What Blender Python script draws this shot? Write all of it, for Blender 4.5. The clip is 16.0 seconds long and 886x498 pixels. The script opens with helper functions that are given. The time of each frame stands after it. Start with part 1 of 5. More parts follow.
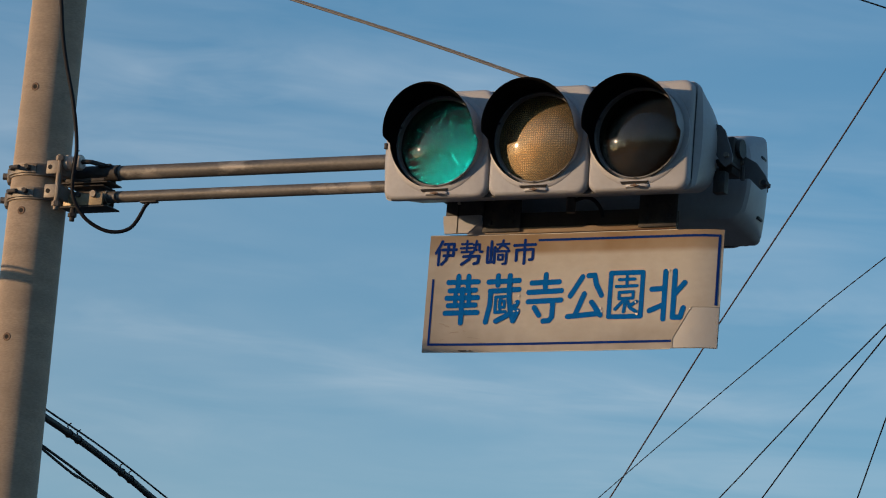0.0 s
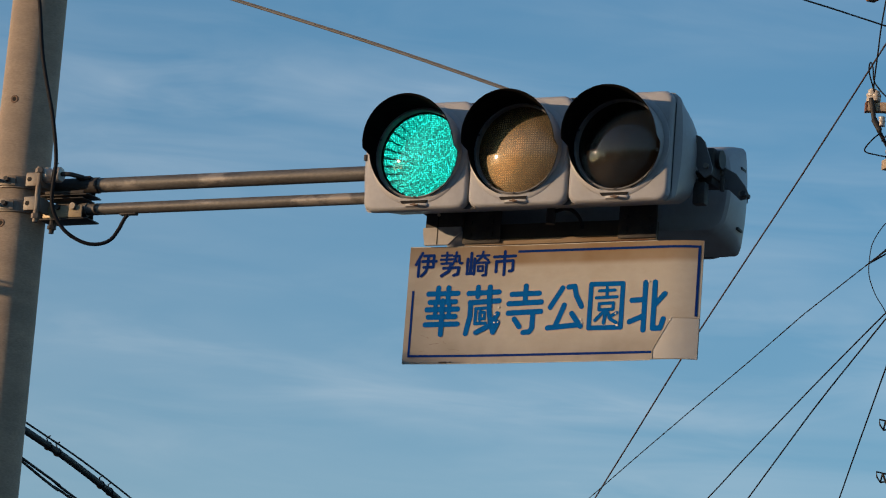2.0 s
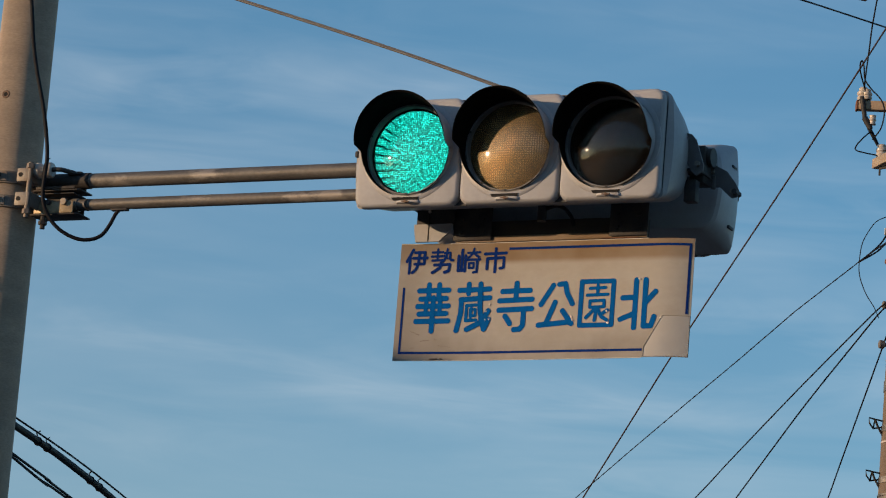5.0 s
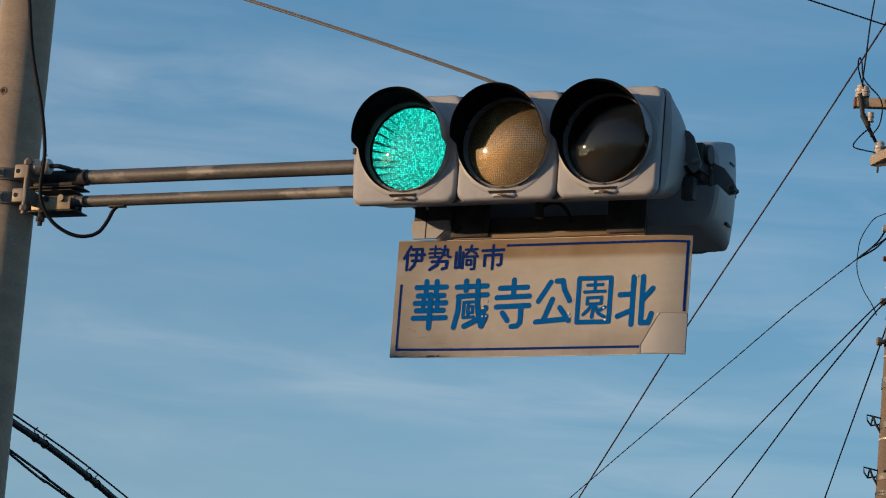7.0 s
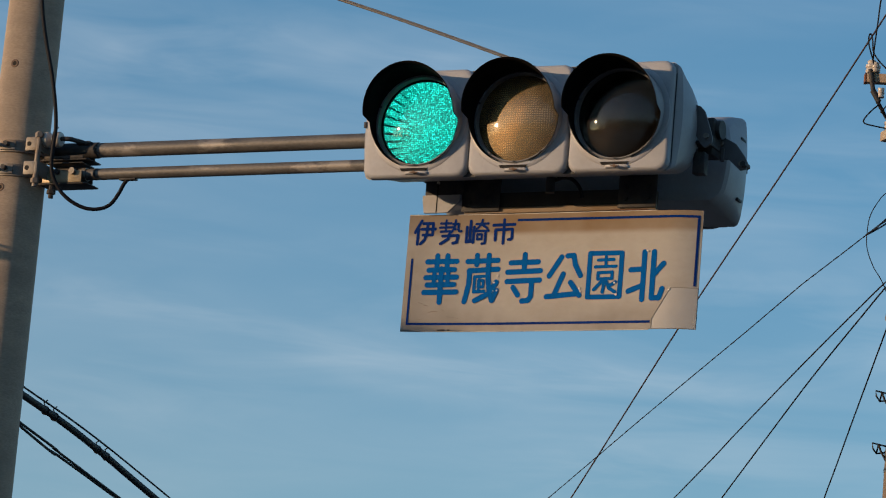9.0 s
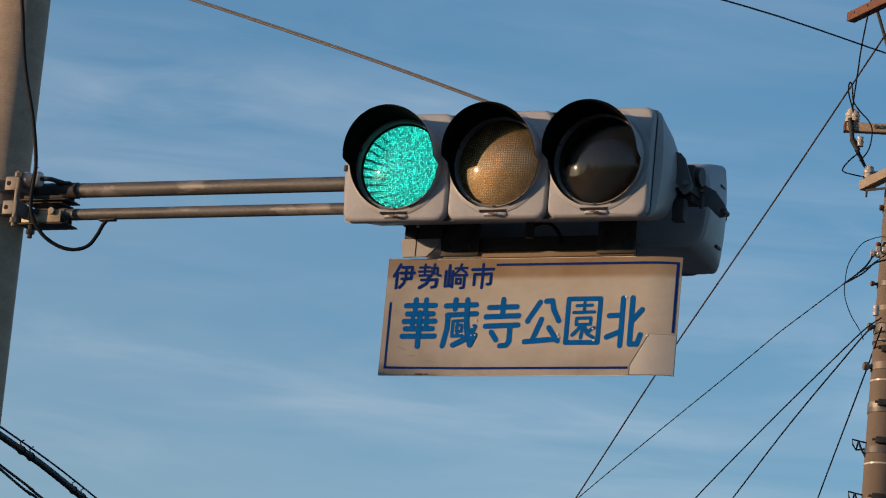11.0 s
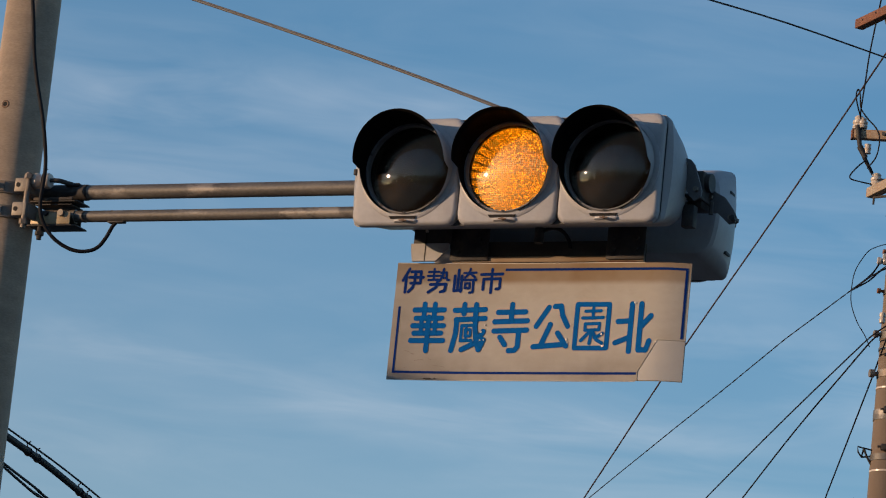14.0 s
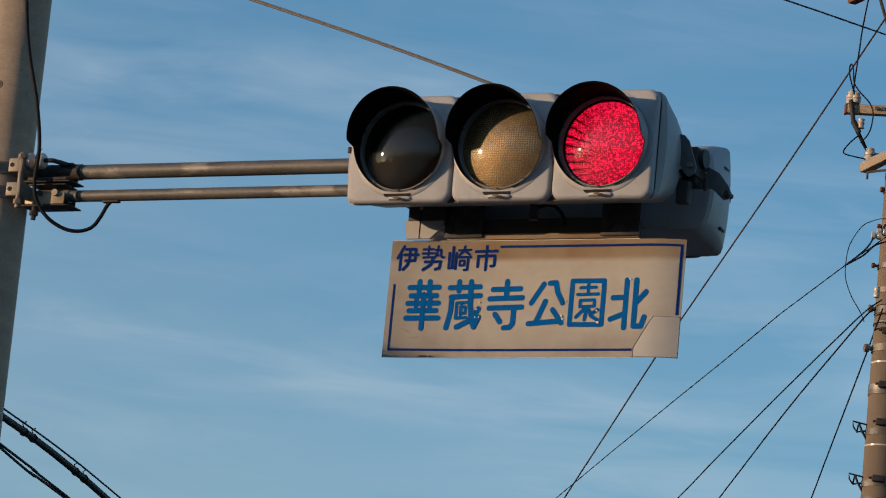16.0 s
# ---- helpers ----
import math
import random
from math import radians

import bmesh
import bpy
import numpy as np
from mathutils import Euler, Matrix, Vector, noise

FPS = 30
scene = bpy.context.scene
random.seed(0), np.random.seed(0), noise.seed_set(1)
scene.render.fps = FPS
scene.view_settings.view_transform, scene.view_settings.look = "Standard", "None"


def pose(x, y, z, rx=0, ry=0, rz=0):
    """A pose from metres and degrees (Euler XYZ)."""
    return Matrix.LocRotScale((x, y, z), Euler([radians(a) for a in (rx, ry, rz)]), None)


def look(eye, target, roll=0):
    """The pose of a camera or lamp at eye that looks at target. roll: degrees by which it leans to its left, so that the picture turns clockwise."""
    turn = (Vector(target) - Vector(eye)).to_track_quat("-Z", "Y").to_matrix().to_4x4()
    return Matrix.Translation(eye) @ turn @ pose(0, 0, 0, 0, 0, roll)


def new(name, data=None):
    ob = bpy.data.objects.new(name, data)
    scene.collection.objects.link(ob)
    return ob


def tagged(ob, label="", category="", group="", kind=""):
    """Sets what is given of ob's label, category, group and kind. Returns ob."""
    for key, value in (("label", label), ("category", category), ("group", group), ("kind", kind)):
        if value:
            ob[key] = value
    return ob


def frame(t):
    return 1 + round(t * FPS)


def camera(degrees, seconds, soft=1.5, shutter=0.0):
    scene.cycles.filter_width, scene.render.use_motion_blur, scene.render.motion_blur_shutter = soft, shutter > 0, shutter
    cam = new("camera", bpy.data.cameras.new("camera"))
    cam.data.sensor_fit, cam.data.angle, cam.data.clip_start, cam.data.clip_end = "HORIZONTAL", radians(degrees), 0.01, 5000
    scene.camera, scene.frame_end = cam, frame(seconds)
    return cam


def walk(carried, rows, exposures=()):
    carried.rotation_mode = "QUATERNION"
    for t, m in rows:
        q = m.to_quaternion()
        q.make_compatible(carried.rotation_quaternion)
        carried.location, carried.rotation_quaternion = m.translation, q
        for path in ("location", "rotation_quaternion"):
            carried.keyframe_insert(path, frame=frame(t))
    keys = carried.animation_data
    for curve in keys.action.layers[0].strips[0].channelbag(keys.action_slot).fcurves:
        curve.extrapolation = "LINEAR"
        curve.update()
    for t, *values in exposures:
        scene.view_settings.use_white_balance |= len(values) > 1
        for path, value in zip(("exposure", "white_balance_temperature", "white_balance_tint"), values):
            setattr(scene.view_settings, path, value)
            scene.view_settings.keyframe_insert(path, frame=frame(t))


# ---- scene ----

# ---------------------------------------------------------------- camera: held in the hand, standing on the ground
EYE = (0.0, 0.0, 1.5)
cam = camera(12.262, 16.0, soft=1.1)
# seconds, degrees up, degrees to the left, roll, metres to the right
ROWS = [
    (0, 13.25, 0.146, 4.6, 0.0373), (0.5, 13.307, -0.002, 4.502, 0.0390), (1, 13.315, -0.125, 4.36, 0.0325), (1.5, 13.345, -0.161, 4.394, 0.0292),
    (2, 13.432, -0.172, 4.4, 0.0260), (2.5, 13.519, -0.110, 4.39, 0.0214), (3, 13.562, -0.008, 4.47, 0.0205), (3.5, 13.569, 0.068, 4.525, 0.0205),
    (4, 13.556, 0.102, 4.54, 0.0172), (4.5, 13.485, 0.039, 4.6, 0.0149), (5, 13.398, -0.317, 4.579, 0.0227), (5.2, 13.36, -0.381, 4.58, 0.0227),
    (7.3, 13.355, -0.324, 4.63, 0.0260), (7.5, 13.309, -0.289, 4.645, 0.0260), (8, 13.142, -0.177, 4.78, 0.0244), (8.5, 13.029, -0.181, 4.81, 0.0195),
    (9, 12.988, -0.251, 4.855, 0.0182), (9.5, 13.11, -0.376, 4.969, 0.0188), (9.7, 13.21, -0.447, 5.02, 0.0188), (11.8, 13.725, -0.415, 5.62, 0.0107),
    (12, 13.741, -0.396, 5.667, 0.0097), (12.5, 13.757, -0.342, 5.76, 0.0058), (13, 13.779, -0.330, 5.8, 0.0042), (13.5, 13.745, -0.372, 5.79, 0.0019),
    (14, 13.674, -0.430, 5.83, 0.0000), (14.5, 13.624, -0.472, 5.781, 0.0000), (15, 13.547, -0.506, 5.683, 0.0000), (15.5, 13.433, -0.529, 5.565, -0.0039),
    (16, 13.369, -0.548, 5.439, -0.0026),
]
walk(cam, [(t, pose(EYE[0] + side, EYE[1], EYE[2], 90 + up, 0, left) @ pose(0, 0, 0, 0, 0, roll)) for t, up, left, roll, side in ROWS],
     [(0.0, 0.0, 6500, 10), (9.7, 0.0, 6500, 10), (11.8, 0.0, 6570, 15), (14.0, 0.0, 6570, 15), (14.4, 0.0, 6500, 10), (16.0, 0.0, 6500, 10)])

# ---------------------------------------------------------------- daylight: a low sun behind the camera's left shoulder
SUN_ELEVATION, SUN_AZIMUTH = 7.8, 254.8     # azimuth clockwise from +y
sun_dir = Vector((math.sin(radians(SUN_AZIMUTH)) * math.cos(radians(SUN_ELEVATION)),
                  math.cos(radians(SUN_AZIMUTH)) * math.cos(radians(SUN_ELEVATION)), math.sin(radians(SUN_ELEVATION))))
sun_data = bpy.data.lights.new("sun", "SUN")
sun_data.energy, sun_data.angle, sun_data.color = 4.6, radians(0.53), (1.0, 0.66, 0.375)
sun = new("sun", sun_data)
sun.matrix_world = look((0, 0, 40), Vector((0, 0, 40)) - sun_dir)

world = bpy.data.worlds.new("world")
scene.world = world
world.use_nodes = True
wn, wl = world.node_tree.nodes, world.node_tree.links
wn.clear()
w_out = wn.new("ShaderNodeOutputWorld")
w_bg = wn.new("ShaderNodeBackground")
w_sky = wn.new("ShaderNodeTexSky")
w_sky.sky_type, w_sky.sun_disc = "NISHITA", False
w_sky.sun_elevation, w_sky.sun_rotation = radians(SUN_ELEVATION), radians(SUN_AZIMUTH)
w_sky.air_density, w_sky.dust_density, w_sky.ozone_density = 1.0, 0.30, 4.0
w_bg.inputs["Strength"].default_value = 0.196
# thin streaks of high cloud
w_tc = wn.new("ShaderNodeTexCoord")
w_fields = []
for size, detail, low, high, turn in (((4.0, 2.0, 15.0), 2.0, 0.38, 0.66, 8), ((17.0, 7.0, 95.0), 4.0, 0.42, 0.86, 12), ((7.0, 4.0, 44.0), 3.0, 0.36, 0.74, 6)):
    w_map, w_noise, w_ramp = wn.new("ShaderNodeMapping"), wn.new("ShaderNodeTexNoise"), wn.new("ShaderNodeMapRange")
    w_map.inputs["Rotation"].default_value, w_map.inputs["Scale"].default_value = (0, radians(turn), 0), size
    w_noise.inputs["Scale"].default_value, w_noise.inputs["Detail"].default_value = 1.0, detail
    w_noise.inputs["Roughness"].default_value, w_noise.inputs["Distortion"].default_value = 0.58, 0.7
    w_ramp.inputs["From Min"].default_value, w_ramp.inputs["From Max"].default_value = low, high
    wl.new(w_tc.outputs["Generated"], w_map.inputs["Vector"])
    wl.new(w_map.outputs["Vector"], w_noise.inputs["Vector"])
    wl.new(w_noise.outputs["Fac"], w_ramp.inputs["Value"])
    w_fields.append(w_ramp.outputs["Result"])
w_sum, w_mul, w_amount = wn.new("ShaderNodeMath"), wn.new("ShaderNodeMath"), wn.new("ShaderNodeMath")
w_sum.operation, w_mul.operation, w_amount.operation = "ADD", "MULTIPLY", "MULTIPLY"
wl.new(w_fields[1], w_sum.inputs[0]), wl.new(w_fields[2], w_sum.inputs[1])
wl.new(w_sum.outputs[0], w_mul.inputs[0]), wl.new(w_fields[0], w_mul.inputs[1])
wl.new(w_mul.outputs[0], w_amount.inputs[0])
w_mix = wn.new("ShaderNodeMix")
w_mix.data_type = "RGBA"
w_mix.inputs["B"].default_value = (3.6, 4.0, 4.3, 1)
w_sep, w_thin = wn.new("ShaderNodeSeparateXYZ"), wn.new("ShaderNodeMapRange")      # thinner higher up
w_thin.inputs["From Min"].default_value, w_thin.inputs["From Max"].default_value = 0.22, 0.285
w_thin.inputs["To Min"].default_value, w_thin.inputs["To Max"].default_value = 0.27, 0.17
wl.new(w_tc.outputs["Generated"], w_sep.inputs["Vector"]), wl.new(w_sep.outputs["Z"], w_thin.inputs["Value"]), wl.new(w_thin.outputs["Result"], w_amount.inputs[1])
wl.new(w_amount.outputs[0], w_mix.inputs["Factor"])
w_tint = wn.new("ShaderNodeMix")
w_tint.data_type, w_tint.blend_type = "RGBA", "MULTIPLY"
w_tint.inputs["Factor"].default_value, w_tint.inputs["B"].default_value = 1.0, (1.0, 1.06, 0.95, 1)
wl.new(w_sky.outputs["Color"], w_tint.inputs["A"])
wl.new(w_tint.outputs["Result"], w_mix.inputs["A"])
w_lean, w_low, w_veil = wn.new("ShaderNodeMath"), wn.new("ShaderNodeMapRange"), wn.new("ShaderNodeMix")
w_lean.operation, w_lean.inputs[1].default_value = "MULTIPLY_ADD", 0.35
w_side = wn.new("ShaderNodeClamp")
w_side.inputs["Min"].default_value, w_side.inputs["Max"].default_value = -0.2, 0.2
w_low.inputs["From Min"].default_value, w_low.inputs["From Max"].default_value = 0.28, 0.14
w_low.inputs["To Max"].default_value = 0.112
w_veil.data_type, w_veil.inputs["B"].default_value = "RGBA", (3.5, 2.6, 1.9, 1)
wl.new(w_sep.outputs["X"], w_side.inputs["Value"]), wl.new(w_side.outputs[0], w_lean.inputs[0]), wl.new(w_sep.outputs["Z"], w_lean.inputs[2])
wl.new(w_lean.outputs[0], w_low.inputs["Value"]), wl.new(w_low.outputs["Result"], w_veil.inputs["Factor"])
wl.new(w_mix.outputs["Result"], w_veil.inputs["A"]), wl.new(w_veil.outputs["Result"], w_bg.inputs["Color"])
wl.new(w_bg.outputs["Background"], w_out.inputs["Surface"])
scene.view_settings.exposure = 0.0


# ---------------------------------------------------------------- materials
def material(name, colour, rough=0.6, metal=0.0, vary=0.15, scale=30.0, fine=300.0, bump=0.1, stain=None, stain_amount=0.0,
             stain_scale=8.0, stretch=(1, 1, 1), spec=0.5, soft_stain=0.2, bump_distance=0.002):
    """Paint, stone or metal with variation at two scales, stains of a second colour and fine relief."""
    m = bpy.data.materials.new(name)
    m.use_nodes = True
    n, l = m.node_tree.nodes, m.node_tree.links
    b = n["Principled BSDF"]
    tc, mp = n.new("ShaderNodeTexCoord"), n.new("ShaderNodeMapping")
    mp.inputs["Scale"].default_value = stretch
    l.new(tc.outputs["Object"], mp.inputs["Vector"])
    big, small = n.new("ShaderNodeTexNoise"), n.new("ShaderNodeTexNoise")
    big.inputs["Scale"].default_value, big.inputs["Detail"].default_value = scale, 5
    small.inputs["Scale"].default_value, small.inputs["Detail"].default_value = fine, 3
    for k in (big, small):
        l.new(mp.outputs["Vector"], k.inputs["Vector"])
    add = n.new("ShaderNodeMath")
    add.operation = "ADD"
    l.new(big.outputs["Fac"], add.inputs[0]), l.new(small.outputs["Fac"], add.inputs[1])
    rng = n.new("ShaderNodeMapRange")
    rng.inputs["From Min"].default_value, rng.inputs["From Max"].default_value = 0.7, 1.3
    rng.inputs["To Min"].default_value, rng.inputs["To Max"].default_value = 1 - vary, 1 + vary
    l.new(add.outputs["Value"], rng.inputs["Value"])
    mul = n.new("ShaderNodeMix")
    mul.data_type, mul.blend_type = "RGBA", "MULTIPLY"
    mul.inputs["Factor"].default_value = 1.0
    mul.inputs["A"].default_value = (*colour, 1)
    l.new(rng.outputs["Result"], mul.inputs["B"])
    out = mul.outputs["Result"]
    if stain:
        sn, sr, sm = n.new("ShaderNodeTexNoise"), n.new("ShaderNodeMapRange"), n.new("ShaderNodeMix")
        sn.inputs["Scale"].default_value, sn.inputs["Detail"].default_value = stain_scale, 6
        sn.inputs["Roughness"].default_value = 0.65
        l.new(mp.outputs["Vector"], sn.inputs["Vector"])
        sr.inputs["From Min"].default_value, sr.inputs["From Max"].default_value = 0.62 - soft_stain, 0.62 + soft_stain * 0.3
        sr.inputs["To Max"].default_value = stain_amount
        l.new(sn.outputs["Fac"], sr.inputs["Value"])
        sm.data_type = "RGBA"
        sm.inputs["B"].default_value = (*stain, 1)
        l.new(sr.outputs["Result"], sm.inputs["Factor"]), l.new(out, sm.inputs["A"])
        out = sm.outputs["Result"]
    l.new(out, b.inputs["Base Color"])
    b.inputs["Metallic"].default_value = metal
    b.inputs["Specular IOR Level"].default_value = spec
    rr = n.new("ShaderNodeMapRange")
    rr.inputs["From Min"].default_value, rr.inputs["From Max"].default_value = 0.3, 0.7
    rr.inputs["To Min"].default_value, rr.inputs["To Max"].default_value = max(0.03, rough - 0.08), min(1, rough + 0.08)
    l.new(big.outputs["Fac"], rr.inputs["Value"]), l.new(rr.outputs["Result"], b.inputs["Roughness"])
    if bump:
        bp = n.new("ShaderNodeBump")
        bp.inputs["Strength"].default_value, bp.inputs["Distance"].default_value = bump, bump_distance
        l.new(add.outputs["Value"], bp.inputs["Height"]), l.new(bp.outputs["Normal"], b.inputs["Normal"])
    return m


CONCRETE = material("concrete", (0.43, 0.345, 0.265), 0.85, vary=0.20, scale=6, fine=70, bump=0.5, stain=(0.33, 0.265, 0.205),
                    stain_amount=0.5, stain_scale=2.2, stretch=(1.0, 1.0, 3.0))
CONCRETE.node_tree.nodes["Principled BSDF"].inputs["Diffuse Roughness"].default_value = 1.0
OLD_CONCRETE = material("old_concrete", (0.145, 0.112, 0.086), 0.9, vary=0.15, scale=4, fine=90, bump=0.4, stain=(0.10, 0.078, 0.062),
                        stain_amount=0.5, stain_scale=1.5, stretch=(1.5, 1.5, 0.6))
GALVANISED = material("weathered_galvanised_steel", (0.100, 0.096, 0.092), 0.55, 0.3, vary=0.25, scale=14, fine=120, bump=0.15,
                      stain=(0.36, 0.335, 0.31), stain_amount=0.45, stain_scale=9, soft_stain=0.06, stretch=(0.5, 1, 1))
STEEL = material("dull_steel", (0.175, 0.161, 0.144), 0.6, 0.35, vary=0.2, scale=25, fine=200, bump=0.1, stain=(0.16, 0.10, 0.06), stain_amount=0.6, stain_scale=12)
PLATED = material("yellowed_zinc_plate", (0.27, 0.215, 0.135), 0.5, 0.2, vary=0.2, scale=25, fine=150, bump=0.1, stain=(0.12, 0.08, 0.05), stain_amount=0.5, stain_scale=14)
DARK_STEEL = material("dark_painted_steel", (0.032, 0.032, 0.035), 0.6, 0.0, spec=0.2, vary=0.3, scale=25, bump=0.15, stain=(0.10, 0.08, 0.06), stain_amount=0.4, stain_scale=15)
STRAP = material("grey_painted_steel", (0.11, 0.11, 0.115), 0.55, 0.0, spec=0.3, vary=0.15, scale=20, bump=0.1, stain=(0.07, 0.06, 0.05), stain_amount=0.4, stain_scale=18)
HOUSING = material("pale_grey_enamel", (0.308, 0.316, 0.340), 0.42, spec=0.25, vary=0.05, scale=7, fine=60, bump=0.05, stain=(0.225, 0.215, 0.195), stain_amount=0.35, stain_scale=6)
SEAM = material("dark_rubber_seal", (0.03, 0.03, 0.032), 0.7, bump=0.05)
RING = material("dark_grey_ring", (0.13, 0.13, 0.135), 0.6, vary=0.2, bump=0.03)
BROWN_STEEL = material("brown_steel", (0.055, 0.045, 0.038), 0.7, vary=0.25, scale=12, bump=0.15, spec=0.2)
SOCKET = material("rust_stained_socket", (0.13, 0.085, 0.06), 0.8, vary=0.3, bump=0.2)
BLACK = material("matt_black", (0.006, 0.006, 0.007), 0.75, vary=0.2, bump=0.05, spec=0.25)
LINING = material("black_hood_lining", (0.0025, 0.0025, 0.003), 0.85, vary=0.2, bump=0.03, spec=0.1)
CABLE = material("black_cable_sheath", (0.010, 0.010, 0.013), 0.65, vary=0.2, bump=0.1, spec=0.15)
WIRE = material("dark_wire", (0.008, 0.007, 0.010), 0.7, vary=0.2, bump=0.0, spec=0.2)
STAY = material("galvanised_strand", (0.105, 0.102, 0.102), 0.65, 0.1, vary=0.15, scale=3, fine=40, bump=0.0)
GUY = material("brown_covered_strand", (0.050, 0.036, 0.042), 0.7, spec=0.2, vary=0.2, scale=1, bump=0.0)
PORCELAIN = material("white_porcelain", (0.44, 0.39, 0.345), 0.3, vary=0.05, bump=0.02, stain=(0.5, 0.42, 0.33), stain_amount=0.3, stain_scale=20)
RUSTY = material("rusty_galvanised_arm", (0.35, 0.287, 0.213), 0.7, 0.2, vary=0.2, scale=6, fine=50, stain=(0.20, 0.085, 0.04), stain_amount=0.6, stain_scale=3.0)
RUST = material("rust", (0.15, 0.062, 0.036), 0.85, vary=0.3, scale=8, fine=60, bump=0.3)
SIGN_WHITE = material("sign_white_sheeting", (0.345, 0.335, 0.315), 0.55, vary=0.04, scale=3, fine=25, bump=0.03, stain=(0.25, 0.22, 0.18),
                      stain_amount=0.5, stain_scale=3.4, stretch=(1, 1, 1.6), spec=0.12)


def edge_tone(m, axis, low, high, colour, amount, scale):
    """A second colour along one edge of a sheet, in the object's own metres, broken up by noise."""
    n, l = m.node_tree.nodes, m.node_tree.links
    b = n["Principled BSDF"]
    tc, sep, band, nz, nr, mul, mix = (n.new("ShaderNode" + k) for k in ("TexCoord", "SeparateXYZ", "MapRange", "TexNoise", "MapRange", "Math", "Mix"))
    band.interpolation_type = "SMOOTHSTEP"
    band.inputs["From Min"].default_value, band.inputs["From Max"].default_value, band.inputs["To Max"].default_value = low, high, amount
    nz.inputs["Scale"].default_value, nz.inputs["Detail"].default_value = scale, 5
    nr.inputs["From Min"].default_value, nr.inputs["From Max"].default_value, nr.inputs["To Min"].default_value = 0.3, 0.65, 0.35
    mul.operation, mix.data_type = "MULTIPLY", "RGBA"
    mix.inputs["B"].default_value = (*colour, 1)
    l.new(tc.outputs["Object"], sep.inputs["Vector"]), l.new(sep.outputs[axis], band.inputs["Value"])
    l.new(tc.outputs["Object"], nz.inputs["Vector"]), l.new(nz.outputs["Fac"], nr.inputs["Value"])
    l.new(band.outputs["Result"], mul.inputs[0]), l.new(nr.outputs["Result"], mul.inputs[1])
    l.new(b.inputs["Base Color"].links[0].from_socket, mix.inputs["A"])
    l.new(mul.outputs[0], mix.inputs["Factor"]), l.new(mix.outputs["Result"], b.inputs["Base Color"])


# brown stain along the top; greyer towards the left end and the foot
edge_tone(SIGN_WHITE, "Z", 0.345, 0.372, (0.165, 0.105, 0.052), 1.0, 2.2)
edge_tone(SIGN_WHITE, "X", -0.08, -0.56, (0.15, 0.142, 0.136), 0.55, 5.0)
edge_tone(SIGN_WHITE, "Z", 0.135, 0.02, (0.16, 0.15, 0.14), 0.55, 7.0)
PATCH_WHITE = material("patch_sheeting", (0.325, 0.325, 0.32), 0.4, vary=0.04, scale=5, fine=25, bump=0.03, stain=(0.42, 0.38, 0.33), stain_amount=0.3, stain_scale=5)
BLUE = material("sign_blue_film", (0.001, 0.085, 0.305), 0.65, spec=0.02, vary=0.12, scale=9, fine=60, bump=0.03)
NAVY = material("sign_navy_film", (0.004, 0.024, 0.15), 0.65, spec=0.02, vary=0.12, scale=9, fine=60, bump=0.03)
SIGN_BACK = material("sign_aluminium_back", (0.4, 0.4, 0.4), 0.5, 0.6)
ASPHALT = material("asphalt", (0.075, 0.075, 0.077), 0.9, vary=0.25, scale=0.6, fine=40, bump=0.3)
LEAVES = material("dark_evergreen_leaves", (0.045, 0.06, 0.028), 0.8, vary=0.4, scale=0.5, fine=4, bump=0.2)


